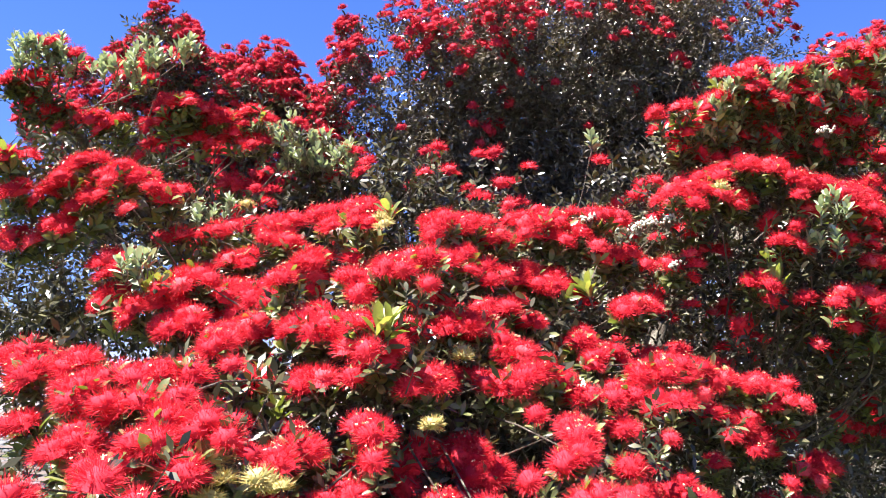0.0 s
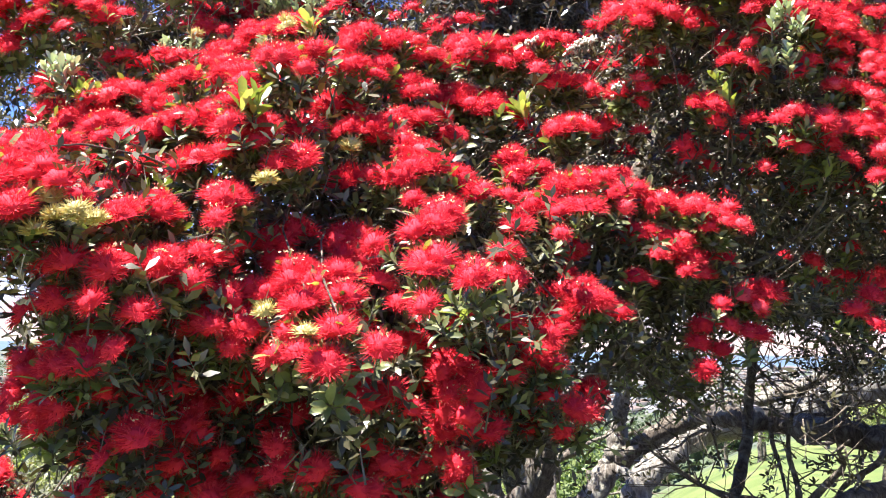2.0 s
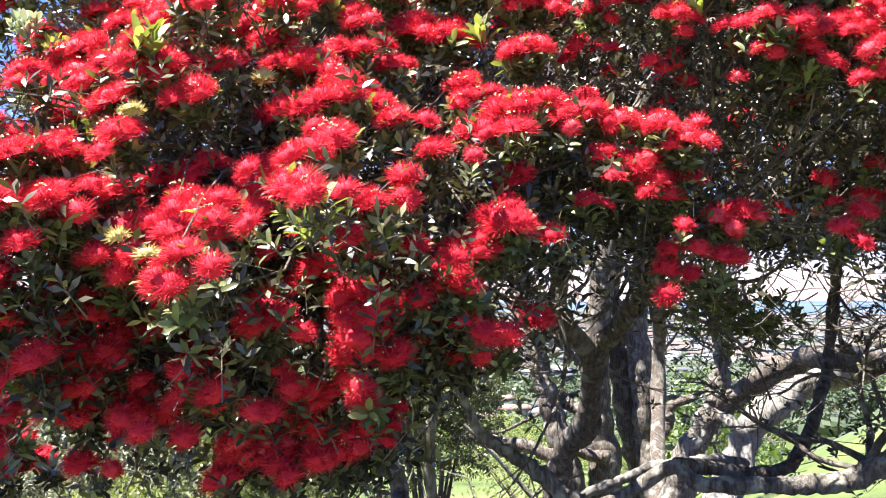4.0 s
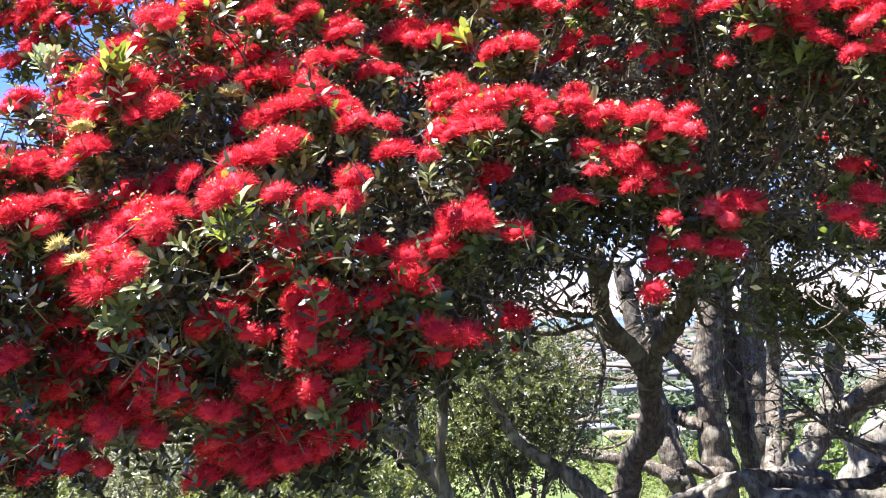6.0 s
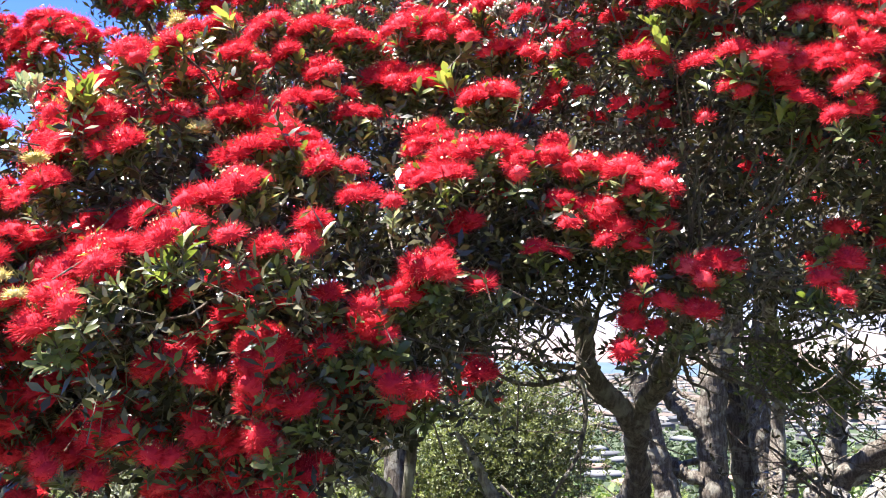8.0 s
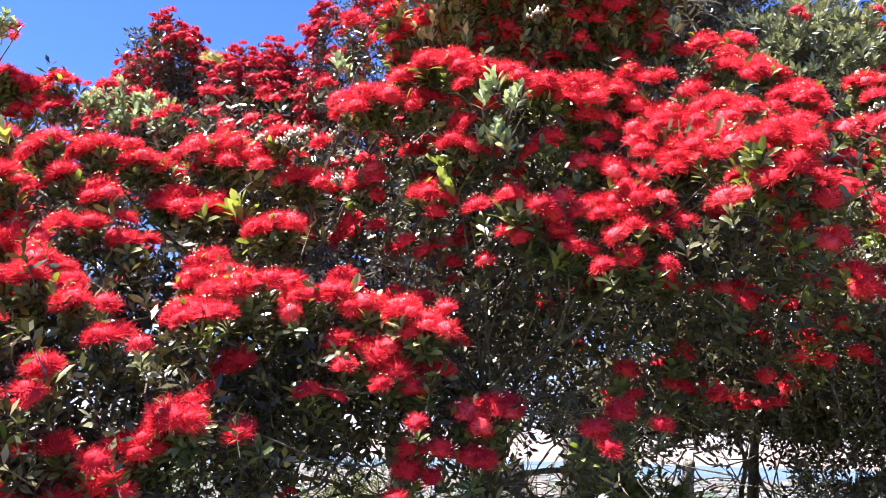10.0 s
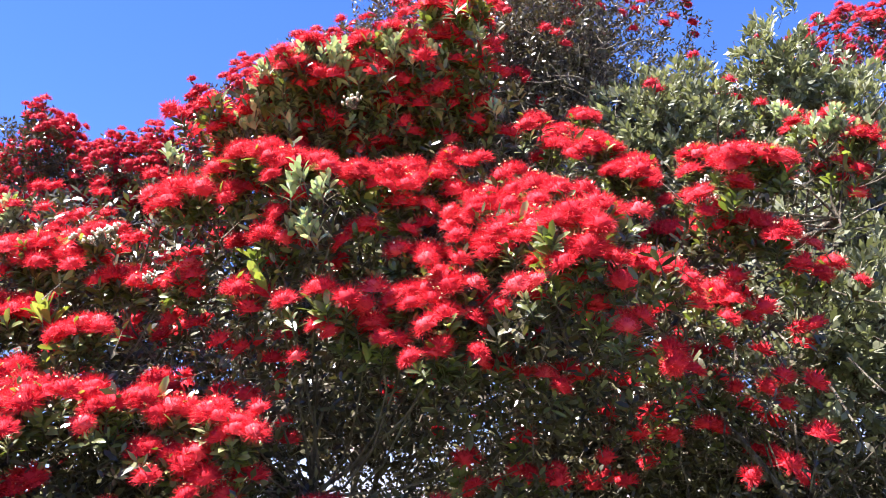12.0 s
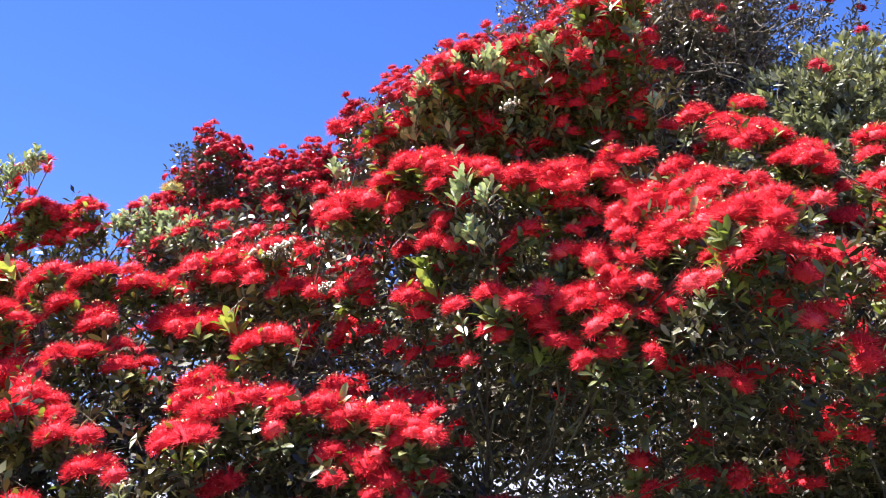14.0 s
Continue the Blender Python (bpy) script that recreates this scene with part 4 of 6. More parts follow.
TUFT_1 = [
    (-0.91, 2.35, 2.76, 0.073), (-0.82, 2.37, 2.77, 0.063), (-0.83, 1.67, 2.45, 0.056), (-0.79, 1.67, 2.46, 0.048),
    (0.41, 2.51, 2.98, 0.053), (1.01, 2.19, 2.59, 0.059), (1.02, 2.15, 2.68, 0.049), (1.04, 2.16, 2.57, 0.049),
    (1.08, 2.17, 2.68, 0.044), (1.40, 2.49, 3.18, 0.036), (1.42, 2.56, 2.98, 0.044), (2.20, 3.67, 2.34, 0.057),
]
TUFT = TUFT_1

LIME_1 = [
    (-0.93, 1.75, 2.27, 0.040), (-0.81, 1.66, 2.40, 0.047), (-0.41, 1.38, 2.07, 0.046), (-0.21, 1.76, 2.58, 0.031),
    (-0.17, 1.26, 2.24, 0.046), (0.28, 2.10, 2.26, 0.053), (0.28, 2.10, 2.24, 0.053), (0.32, 2.06, 2.41, 0.044),
    (0.90, 2.13, 2.44, 0.031), (1.18, 2.17, 2.24, 0.043), (2.20, 3.67, 2.34, 0.063),
]
LIME = LIME_1

BUD_1 = [
    (-0.37, 1.77, 2.54, 0.039), (0.27, 1.73, 1.98, 0.045), (0.28, 1.64, 1.95, 0.029), (0.31, 2.13, 2.59, 0.037),
    (0.34, 2.12, 2.63, 0.037), (0.49, 2.05, 2.58, 0.035), (0.50, 2.03, 2.59, 0.053), (0.51, 2.05, 2.60, 0.038),
    (0.58, 2.13, 2.62, 0.026), (0.60, 2.11, 2.49, 0.027), (1.10, 2.22, 2.91, 0.024), (1.93, 3.02, 2.84, 0.038),
    (1.94, 3.02, 2.78, 0.034), (2.07, 3.64, 3.42, 0.030),
]
BUD = BUD_1

YELLOW_1 = [
    (-0.68, 2.09, 2.63, 0.038), (-0.42, 1.03, 1.96, 0.036), (-0.385, 1.01, 1.91, 0.045), (-0.30, 0.98, 1.92, 0.05),
    (-0.21, 1.63, 2.49, 0.033), (0.07, 1.04, 1.75, 0.018), (-0.01, 1.06, 1.77, 0.018), (-0.05, 1.15, 2.01, 0.033), (-0.02, 1.53, 2.14, 0.041),
    (0.59, 1.60, 2.55, 0.030), (1.05, 2.16, 2.65, 0.028), (1.11, 2.45, 3.13, 0.037),
]
YELLOW = YELLOW_1

TUFTB_1 = [
    (-1.58, 2.37, 3.28, 0.071), (-1.51, 2.28, 3.30, 0.082), (-1.45, 2.31, 3.31, 0.070), (-1.42, 2.34, 3.28, 0.093),
    (-1.28, 2.38, 3.26, 0.070), (-1.20, 2.40, 3.24, 0.080), (-1.12, 2.39, 3.29, 0.091), (-1.02, 2.42, 3.31, 0.080),
    (-0.85, 2.70, 3.12, 0.060), (-0.81, 2.72, 3.11, 0.083), (-0.72, 2.71, 3.02, 0.070), (-0.72, 2.73, 3.11, 0.095),
    (-0.66, 2.72, 3.01, 0.082), (-0.62, 2.73, 2.99, 0.070), (-0.63, 2.74, 3.09, 0.095), (-0.56, 2.75, 2.97, 0.082),
    (-0.52, 2.73, 3.03, 0.082), (-0.48, 2.76, 2.97, 0.070), (0.70, 2.35, 2.95, 0.048), (0.73, 2.35, 2.99, 0.044),
    (0.75, 2.35, 2.99, 0.046), (0.77, 2.34, 3.03, 0.047),
]
TUFTB_2 = [
    (0.79, 2.34, 3.06, 0.055), (0.80, 2.39, 2.99, 0.046), (0.82, 2.31, 3.11, 0.047), (0.83, 2.38, 3.03, 0.047),
    (0.84, 2.41, 2.98, 0.044), (0.85, 2.36, 3.08, 0.054), (0.87, 2.40, 3.04, 0.051), (0.88, 2.33, 3.14, 0.047),
    (0.89, 2.47, 2.95, 0.047), (0.92, 2.39, 3.08, 0.047), (0.92, 2.35, 3.16, 0.046), (0.93, 2.46, 2.99, 0.051),
    (0.95, 2.39, 3.10, 0.054), (0.97, 2.38, 3.13, 0.044), (0.99, 2.42, 3.09, 0.047), (0.99, 2.38, 3.16, 0.063),
    (0.99, 2.48, 3.01, 0.047), (1.02, 2.40, 3.14, 0.047), (1.03, 2.42, 3.11, 0.046), (1.04, 2.47, 3.05, 0.051),
    (1.03, 2.51, 2.98, 0.051), (1.08, 2.52, 3.00, 0.047),
]
TUFTB_3 = [
    (1.11, 2.46, 3.10, 0.047), (1.12, 2.52, 3.03, 0.047), (1.15, 2.43, 3.18, 0.054), (1.18, 2.45, 3.16, 0.063),
    (1.19, 2.52, 3.07, 0.047), (1.22, 2.45, 3.17, 0.046), (1.25, 2.56, 3.03, 0.044), (1.26, 2.50, 3.12, 0.044),
    (1.26, 2.59, 2.99, 0.044), (2.23, 3.57, 3.27, 0.060), (2.28, 3.68, 3.26, 0.086), (2.31, 3.70, 3.20, 0.074),
    (2.28, 2.96, 2.93, 0.069), (2.31, 2.94, 2.94, 0.059), (2.32, 3.04, 2.76, 0.049), (2.34, 2.97, 2.85, 0.049),
    (2.38, 2.94, 2.88, 0.058),
]
TUFTB = TUFTB_1 + TUFTB_2 + TUFTB_3

# ---- the large flowering tree: several trunks, boughs hanging towards the path ----
tree = thing("flowering_tree", "old multi-trunked tree covered in crimson brush flowers", "tree")
LEAN = limb("trunk", [(-0.02, 4.30, 0.42), (-0.01, 4.25, 0.60), (0.03, 4.20, 0.75), (0.09, 4.10, 0.88), (0.18, 4.00, 0.98), (0.26, 3.90, 1.10), (0.28, 3.80, 1.22), (0.32, 3.65, 1.33), (0.31, 3.55, 1.42), (0.28, 3.45, 1.48), (0.25, 3.35, 1.57), (0.27, 3.20, 1.70), (0.32, 3.05, 1.83)], 0.07, 0.034, tree, rough=0.12)
KNEE = limb("limb", [(0.31, 3.70, 1.30), (0.36, 3.60, 1.40), (0.45, 3.50, 1.50), (0.53, 3.40, 1.60), (0.60, 3.30, 1.70), (0.65, 3.20, 1.80), (0.70, 3.10, 1.91)], 0.052, 0.03, tree, rough=0.18)
limb("burl", [(0.19, 4.00, 0.93), (0.25, 3.95, 0.99), (0.27, 3.93, 1.04), (0.26, 3.90, 1.12)], 0.03, 0.04, tree, None, 10, 0.2, label="knobbly swelling on the bent trunk")
BOUGHS = [
    LEAN[60:], KNEE[24:],
    limb("limb", [(0.46, 2.68, 1.94), (0.29, 2.45, 2.09), (0.10, 2.15, 2.10), (-0.21, 1.86, 2.07)], 0.03, 0.012, tree, None, 8),
    limb("limb", [(0.57, 2.64, 2.07), (0.72, 2.54, 1.97), (0.87, 2.44, 1.92)], 0.022, 0.01, tree, None, 8),
    limb("limb", [(0.38, 2.73, 1.84), (0.18, 2.66, 2.14), (0.09, 2.36, 2.29)], 0.022, 0.01, tree, None, 8),
    limb("limb", [(0.56, 2.64, 2.04), (0.78, 2.98, 2.55), (1.08, 2.98, 2.64), (1.37, 2.87, 2.58)], 0.032, 0.014, tree, None, 8),
    limb("limb", [(-0.87, 7.87, 2.66), (-0.03, 5.99, 3.17), (0.85, 4.40, 3.04), (1.26, 3.52, 2.78), (1.32, 2.87, 2.54)], 0.05, 0.015, tree, None, 8),
    limb("limb", [(1.26, 3.52, 2.78), (1.66, 3.20, 2.62), (1.86, 2.90, 2.52)], 0.03, 0.014, tree, None, 8),
    limb("limb", [(1.26, 3.52, 2.78), (1.95, 3.77, 2.71), (2.27, 2.95, 2.62)], 0.03, 0.012, tree, None, 8),
    limb("limb", [(-0.03, 5.99, 3.17), (-0.79, 4.42, 2.90), (-1.04, 3.02, 2.63), (-0.98, 2.37, 2.46)], 0.06, 0.016, tree, None, 8),
    limb("limb", [(-1.04, 3.02, 2.63), (-1.34, 2.65, 2.86), (-1.55, 2.47, 3.15)], 0.025, 0.012, tree, None, 8),
    limb("limb", [(-0.71, 1.74, 1.65), (-0.63, 1.88, 1.59), (-0.55, 2.21, 1.44), (-0.47, 2.51, 1.31), (-0.39, 2.75, 1.17), (-0.38, 2.92, 1.03), (-0.37, 3.06, 0.88), (-0.35, 3.02, 0.59), (-0.31, 3.02, -0.17)], 0.024, 0.05, tree, LICHEN),
]
limb("limb", [(-0.06, 2.80, 1.36), (-0.00, 2.85, 1.25), (0.03, 2.90, 1.15), (0.10, 2.95, 1.08), (0.20, 3.00, 1.01), (0.29, 3.05, 0.92), (0.38, 3.10, 0.76), (0.39, 3.10, 0.28)], 0.01, 0.045, tree, LICHEN)
limb("dead_limb", [(-0.26, 3.57, 1.06), (-0.13, 3.64, 0.91), (-0.03, 3.70, 0.78), (0.08, 3.73, 0.66)], 0.008, 0.012, tree, LICHEN, 10, 0.3)
limb("limb", [(0.02, 2.44, 0.45), (0.07, 2.28, 0.90), (0.09, 2.26, 1.02), (0.09, 2.24, 1.18), (0.11, 2.23, 1.36), (0.15, 2.15, 1.52), (0.17, 2.17, 1.62), (0.21, 2.06, 1.74), (0.24, 2.04, 1.95)], 0.022, 0.01, tree, None, 8)
limb("limb", [(0.03, 2.46, 0.50), (-0.12, 2.70, 0.66), (-0.34, 3.02, 0.85)], 0.02, 0.03, tree, None, 8)
limb("dead_limb", [(0.11, 1.90, 1.71), (0.12, 2.05, 1.67), (0.17, 2.17, 1.62)], 0.007, 0.012, tree, DEAD, 6)
limb("dead_limb", [(0.04, 2.06, 1.46), (0.05, 2.14, 1.41), (0.11, 2.23, 1.37)], 0.006, 0.012, tree, DEAD, 6)
limb("dead_limb", [(0.12, 2.05, 1.59), (0.15, 2.15, 1.52)], 0.005, 0.008, tree, DEAD, 6)
limb("dead_limb", [(-0.20, 1.22, 1.37), (-0.22, 1.37, 1.37), (-0.22, 1.46, 1.37), (-0.23, 1.55, 1.41), (-0.22, 1.64, 1.45), (-0.23, 1.80, 1.54), (-0.12, 2.00, 1.81)], 0.009, 0.016, tree, DEAD, 7)
limb("dead_limb", [(-0.63, 1.88, 1.59), (-0.65, 1.97, 1.38), (-0.61, 2.05, 1.33), (-0.56, 2.07, 1.28), (-0.52, 2.06, 1.22), (-0.52, 2.11, 1.13)], 0.022, 0.018, tree, DEAD, 7)
FAR = [
    limb("trunk", [(-0.70, 10.20, -1.32), (-0.76, 10.20, -0.62), (-0.81, 10.20, -0.28), (-0.86, 10.20, 0.16), (-0.87, 10.20, 0.54), (-0.88, 10.20, 0.92), (-0.84, 10.20, 1.31), (-0.80, 10.20, 1.69), (-0.70, 10.20, 2.14), (-0.52, 10.20, 2.64)], 0.2, 0.13, tree, rough=0.08),
    limb("trunk", [(-0.23, 10.55, -1.35), (-0.40, 10.55, -0.56), (-0.49, 10.55, -0.12), (-0.58, 10.55, 0.26), (-0.64, 10.55, 0.64), (-0.70, 10.55, 1.03), (-0.74, 10.55, 1.43), (-0.73, 10.55, 1.82), (-0.64, 10.55, 2.28), (-0.46, 10.55, 2.80)], 0.17, 0.11, tree, rough=0.08),
    limb("trunk", [(-0.20, 10.40, -1.31), (-0.26, 10.40, -0.61), (-0.30, 10.40, -0.21), (-0.32, 10.40, 0.23), (-0.35, 10.40, 0.60), (-0.40, 10.40, 0.92), (-0.42, 10.40, 1.30), (-0.38, 10.40, 1.68), (-0.31, 10.40, 2.06), (-0.19, 10.40, 2.50)], 0.17, 0.12, tree, rough=0.08),
    limb("trunk", [(-0.93, 9.90, -1.27), (-1.10, 9.90, -0.59), (-1.20, 9.90, -0.32), (-1.28, 9.90, -0.01), (-1.35, 9.90, 0.30), (-1.44, 9.90, 0.58), (-1.50, 9.90, 0.84), (-1.59, 9.90, 1.19), (-1.67, 9.90, 1.58), (-1.75, 9.90, 2.11)], 0.16, 0.1, tree, rough=0.08),
]
limb("limb", [(-1.31, 10.10, 0.39), (-1.21, 10.10, 0.30), (-1.09, 10.10, 0.24), (-0.93, 10.10, 0.22)], 0.09, 0.08, tree, None, 10)
limb("limb", [(-0.90, 10.10, 0.61), (-1.00, 10.10, 0.79), (-1.15, 10.10, 0.93), (-1.29, 10.10, 1.09), (-1.39, 10.10, 1.31), (-1.47, 10.10, 1.58)], 0.07, 0.11, tree, None, 10)
limb("limb", [(-2.52, 9.70, -0.10), (-2.24, 9.70, -0.11), (-1.97, 9.70, -0.13), (-1.68, 9.70, -0.15), (-1.42, 9.70, -0.21), (-1.18, 9.70, -0.34)], 0.06, 0.09, tree, None, 10)
limb("limb", [(-1.23, 9.90, -0.31), (-1.06, 9.90, -0.21), (-0.89, 9.90, -0.26), (-0.71, 9.90, -0.27)], 0.08, 0.08, tree, None, 10)
limb("limb", [(-0.23, 10.00, -0.20), (-0.08, 10.00, -0.01), (0.00, 10.00, 0.15), (-0.01, 10.00, 0.30), (0.10, 10.00, 0.37), (0.26, 10.00, 0.44)], 0.06, 0.05, tree, None, 10)
# old holds inner leaves whose dark brown stands in for the crown's shade.
blooms, leaves, old = [], [], []
foliage(FRONT, 1, FLOWERS, SPRIGS, blooms, leaves, heads=1.2, backing=20, depth=0.5)
foliage(BACK, 2, FLOWERS, SPRIGS, blooms, leaves, heads=1.2, backing=9, loose=2)
# Shaded sprays get only the darkened leaves and hardly any fresh ones.
foliage(SHADE, 3, FLOWERS, BACKS, blooms, leaves, heads=1.4, backing=12, depth=0.4, loose=1, fresh_share=0.04)
foliage(LOW, 14, FLOWERS, SPRIGS, blooms, leaves, backing=18, depth=0.4)
foliage(CURTAIN, 15, FLOWERS, BACKS, blooms, leaves, heads=1.2, backing=8, depth=0.25, loose=1, fresh_share=0.04)
# Heads under the boughs take the darkened red, shade held in their colour.
hang, shaded_heads = random.Random(77), []
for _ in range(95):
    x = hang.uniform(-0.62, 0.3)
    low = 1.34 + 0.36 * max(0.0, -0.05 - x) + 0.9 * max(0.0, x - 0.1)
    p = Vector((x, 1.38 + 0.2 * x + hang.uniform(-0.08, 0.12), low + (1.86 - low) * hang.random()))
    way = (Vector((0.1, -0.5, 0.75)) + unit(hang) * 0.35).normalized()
    shaded_heads.append((hang.choice(FLOWERS), laid_at(p, way, hang.uniform(0.75, 1.0), hang)))
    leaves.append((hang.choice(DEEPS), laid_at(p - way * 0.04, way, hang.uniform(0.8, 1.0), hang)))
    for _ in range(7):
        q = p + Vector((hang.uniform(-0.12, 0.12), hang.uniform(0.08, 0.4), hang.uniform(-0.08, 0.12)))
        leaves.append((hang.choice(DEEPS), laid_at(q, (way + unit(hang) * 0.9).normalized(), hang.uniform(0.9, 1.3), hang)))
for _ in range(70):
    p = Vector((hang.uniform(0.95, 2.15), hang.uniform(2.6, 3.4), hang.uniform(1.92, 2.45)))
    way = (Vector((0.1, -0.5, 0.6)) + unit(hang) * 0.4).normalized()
    shaded_heads.append((hang.choice(FAR_FLOWERS), laid_at(p, way, hang.uniform(0.75, 1.05), hang)))
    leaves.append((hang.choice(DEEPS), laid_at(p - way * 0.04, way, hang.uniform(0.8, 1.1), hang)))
settle(tree, shaded_heads, [RED_SHADED, GOLD], "flower_head", "blossom", from_path)
foliage(UPPER, 4, FLOWERS, SPRIGS, blooms, leaves, heads=1.25, backing=12, loose=3)
foliage(SHADEB, 5, FLOWERS, SPRIGS, blooms, leaves, heads=0.7, loose=0)
foliage(LEFT, 6, FLOWERS, SPRIGS, blooms, leaves, heads=1.2, backing=13, loose=2)
foliage(LEFTB, 7, FAR_FLOWERS, SPRIGS, blooms, leaves, heads=1.2, backing=14, loose=2)
foliage(UPPERB, 8, FAR_FLOWERS, SPRIGS, blooms, leaves, heads=1.5, backing=9, depth=0.3, loose=2)
foliage([(x, y - 0.03, z + 0.01, rad * 0.75) for x, y, z, rad in TUFTB], 10, FAR_FLOWERS, SPRIGS, blooms, leaves, heads=0.3, backing=3, depth=0.3, loose=1)
pad((0.07, 3.37, 2.27), (1.3, 0.6, 0.5), 11, 1100, 0, DARKS, FAR_FLOWERS, old, blooms, 0.9)
pad((1.44, 3.82, 2.32), (1.3, 0.6, 0.42), 14, 1300, 0, DARKS, FAR_FLOWERS, old, blooms, 0.9)
pad((-1.56, 2.63, 2.39), (0.5, 0.5, 0.45), 15, 700, 0, DEEPS, FAR_FLOWERS, leaves, blooms, 0.9)
pad((0.28, 4.20, 3.03), (1.4, 0.5, 0.5), 16, 1400, 0, DARKS, FAR_FLOWERS, old, blooms, 0.9)
pad((2.02, 3.87, 1.90), (0.85, 0.5, 0.45), 17, 600, 0, DEEPS, FAR_FLOWERS, leaves, blooms, 0.9)
for x, y, z, rad in TUFT + TUFTB:
    for _ in range(1):
        leaves.append((rng.choice(BACKS), laid_at(Vector((x, y, z - 0.09)) + unit() * 0.09, (Vector((0, 0, 1)) + unit() * 0.7).normalized(), rng.uniform(0.9, 1.2))))
pad((1.44, 4.44, 2.85), (1.5, 1.1, 0.6), 12, 1400, 0, DEEPS, FAR_FLOWERS, leaves, blooms, 0.9)
pad((-1.58, 3.25, 2.55), (0.9, 0.6, 0.6), 13, 1000, 60, DEEPS, FAR_FLOWERS, leaves, blooms, 0.6)
for k, line in enumerate(FAR):
    forks(tree, line, 70 + k, 6, 1.5, 0.045, 0.6)
forks(tree, LEAN[62:], 81, 8, 0.8, 0.018, 0.4, None, (-0.5, 0, 0))
forks(tree, KNEE[24:], 82, 8, 0.8, 0.016, 0.4, None, (0.5, 0, 0))
pad((1.92, 4.37, 2.11), (0.8, 0.5, 0.3), 101, 500, 0, DEEPS, FAR_FLOWERS, leaves, blooms, 0.95)
pad((1.23, 3.85, 2.09), (0.9, 0.4, 0.25), 102, 800, 0, DARKS, FAR_FLOWERS, old, blooms, 0.95)
pad((2.02, 4.09, 1.64), (0.55, 0.4, 0.35), 111, 300, 0, DEEPS, FAR_FLOWERS, leaves, blooms, 0.95)
pad((1.87, 4.71, 1.63), (0.45, 0.4, 0.35), 112, 220, 0, DEEPS, FAR_FLOWERS, leaves, blooms, 0.95)
pad((0.78, 3.23, 2.73), (1.3, 0.4, 0.2), 113, 800, 0, DEEPS, FAR_FLOWERS, leaves, blooms, 0.95)
pad((0.57, 3.38, 2.37), (0.75, 0.35, 0.3), 103, 700, 0, DARKS, FAR_FLOWERS, old, blooms, 0.95)
pad((0.78, 4.37, 1.63), (0.22, 0.2, 0.22), 104, 130, 0, GREENS, FAR_FLOWERS, fresh, blooms, 0.9)
pad((0.96, 4.56, 1.50), (0.26, 0.2, 0.2), 105, 130, 0, GREENS, FAR_FLOWERS, fresh, blooms, 0.9)
canopy, inside = [], []
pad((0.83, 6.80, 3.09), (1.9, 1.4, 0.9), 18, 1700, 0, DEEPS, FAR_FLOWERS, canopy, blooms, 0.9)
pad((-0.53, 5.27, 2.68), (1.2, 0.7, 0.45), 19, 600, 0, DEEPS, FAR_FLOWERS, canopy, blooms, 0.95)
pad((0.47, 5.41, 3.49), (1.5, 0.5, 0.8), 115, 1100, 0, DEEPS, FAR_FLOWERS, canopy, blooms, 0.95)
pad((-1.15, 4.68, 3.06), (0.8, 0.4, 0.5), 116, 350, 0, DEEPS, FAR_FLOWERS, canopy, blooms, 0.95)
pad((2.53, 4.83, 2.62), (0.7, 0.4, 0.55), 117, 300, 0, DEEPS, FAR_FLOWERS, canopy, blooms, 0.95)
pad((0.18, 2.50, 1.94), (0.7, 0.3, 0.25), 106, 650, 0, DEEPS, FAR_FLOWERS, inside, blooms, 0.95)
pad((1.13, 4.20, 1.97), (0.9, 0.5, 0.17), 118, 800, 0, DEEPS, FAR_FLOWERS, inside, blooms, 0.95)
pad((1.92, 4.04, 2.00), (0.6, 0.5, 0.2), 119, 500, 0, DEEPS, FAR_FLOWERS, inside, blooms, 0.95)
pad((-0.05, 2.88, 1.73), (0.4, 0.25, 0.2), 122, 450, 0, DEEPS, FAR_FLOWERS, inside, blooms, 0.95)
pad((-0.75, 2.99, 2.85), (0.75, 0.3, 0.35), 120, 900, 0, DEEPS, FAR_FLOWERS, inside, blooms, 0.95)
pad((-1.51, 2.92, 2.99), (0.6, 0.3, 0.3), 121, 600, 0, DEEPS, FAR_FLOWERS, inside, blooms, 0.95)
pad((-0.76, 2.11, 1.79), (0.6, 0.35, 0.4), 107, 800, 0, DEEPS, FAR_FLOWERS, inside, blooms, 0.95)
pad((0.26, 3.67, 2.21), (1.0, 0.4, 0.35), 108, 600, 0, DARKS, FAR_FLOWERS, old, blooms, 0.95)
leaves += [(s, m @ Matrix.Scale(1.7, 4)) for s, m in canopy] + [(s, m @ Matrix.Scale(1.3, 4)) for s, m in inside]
pad((1.55, 4.6, 1.95), (1.1, 0.4, 0.22), 114, 700, 14, DEEPS, SHADED_FLOWERS, leaves, [], 0.95)
for _ in range(170):
    p = Vector((hang.uniform(-1.0, 1.0), 0, 0))
    p.y = 2.45 - 0.25 * p.x + hang.uniform(-0.12, 0.2)
    p.z = 2.05 + (0.9 - 0.2 * p.x) * hang.random()
    way = (Vector((-0.1, -0.5, 0.8)) + unit(hang) * 0.35).normalized()
    blooms.append((hang.choice(FAR_FLOWERS), laid_at(p, way, hang.uniform(0.75, 1.0), hang)))
    for _ in range(3):
        leaves.append((hang.choice(BACKS), laid_at(p - way * 0.04 + unit(hang) * 0.04, (way + unit(hang) * 0.5).normalized(), hang.uniform(0.8, 1.1), hang)))
pad((-0.35, 3.15, 2.45), (0.95, 0.3, 0.5), 115, 900, 0, DEEPS, FAR_FLOWERS, leaves, [], 0.95)
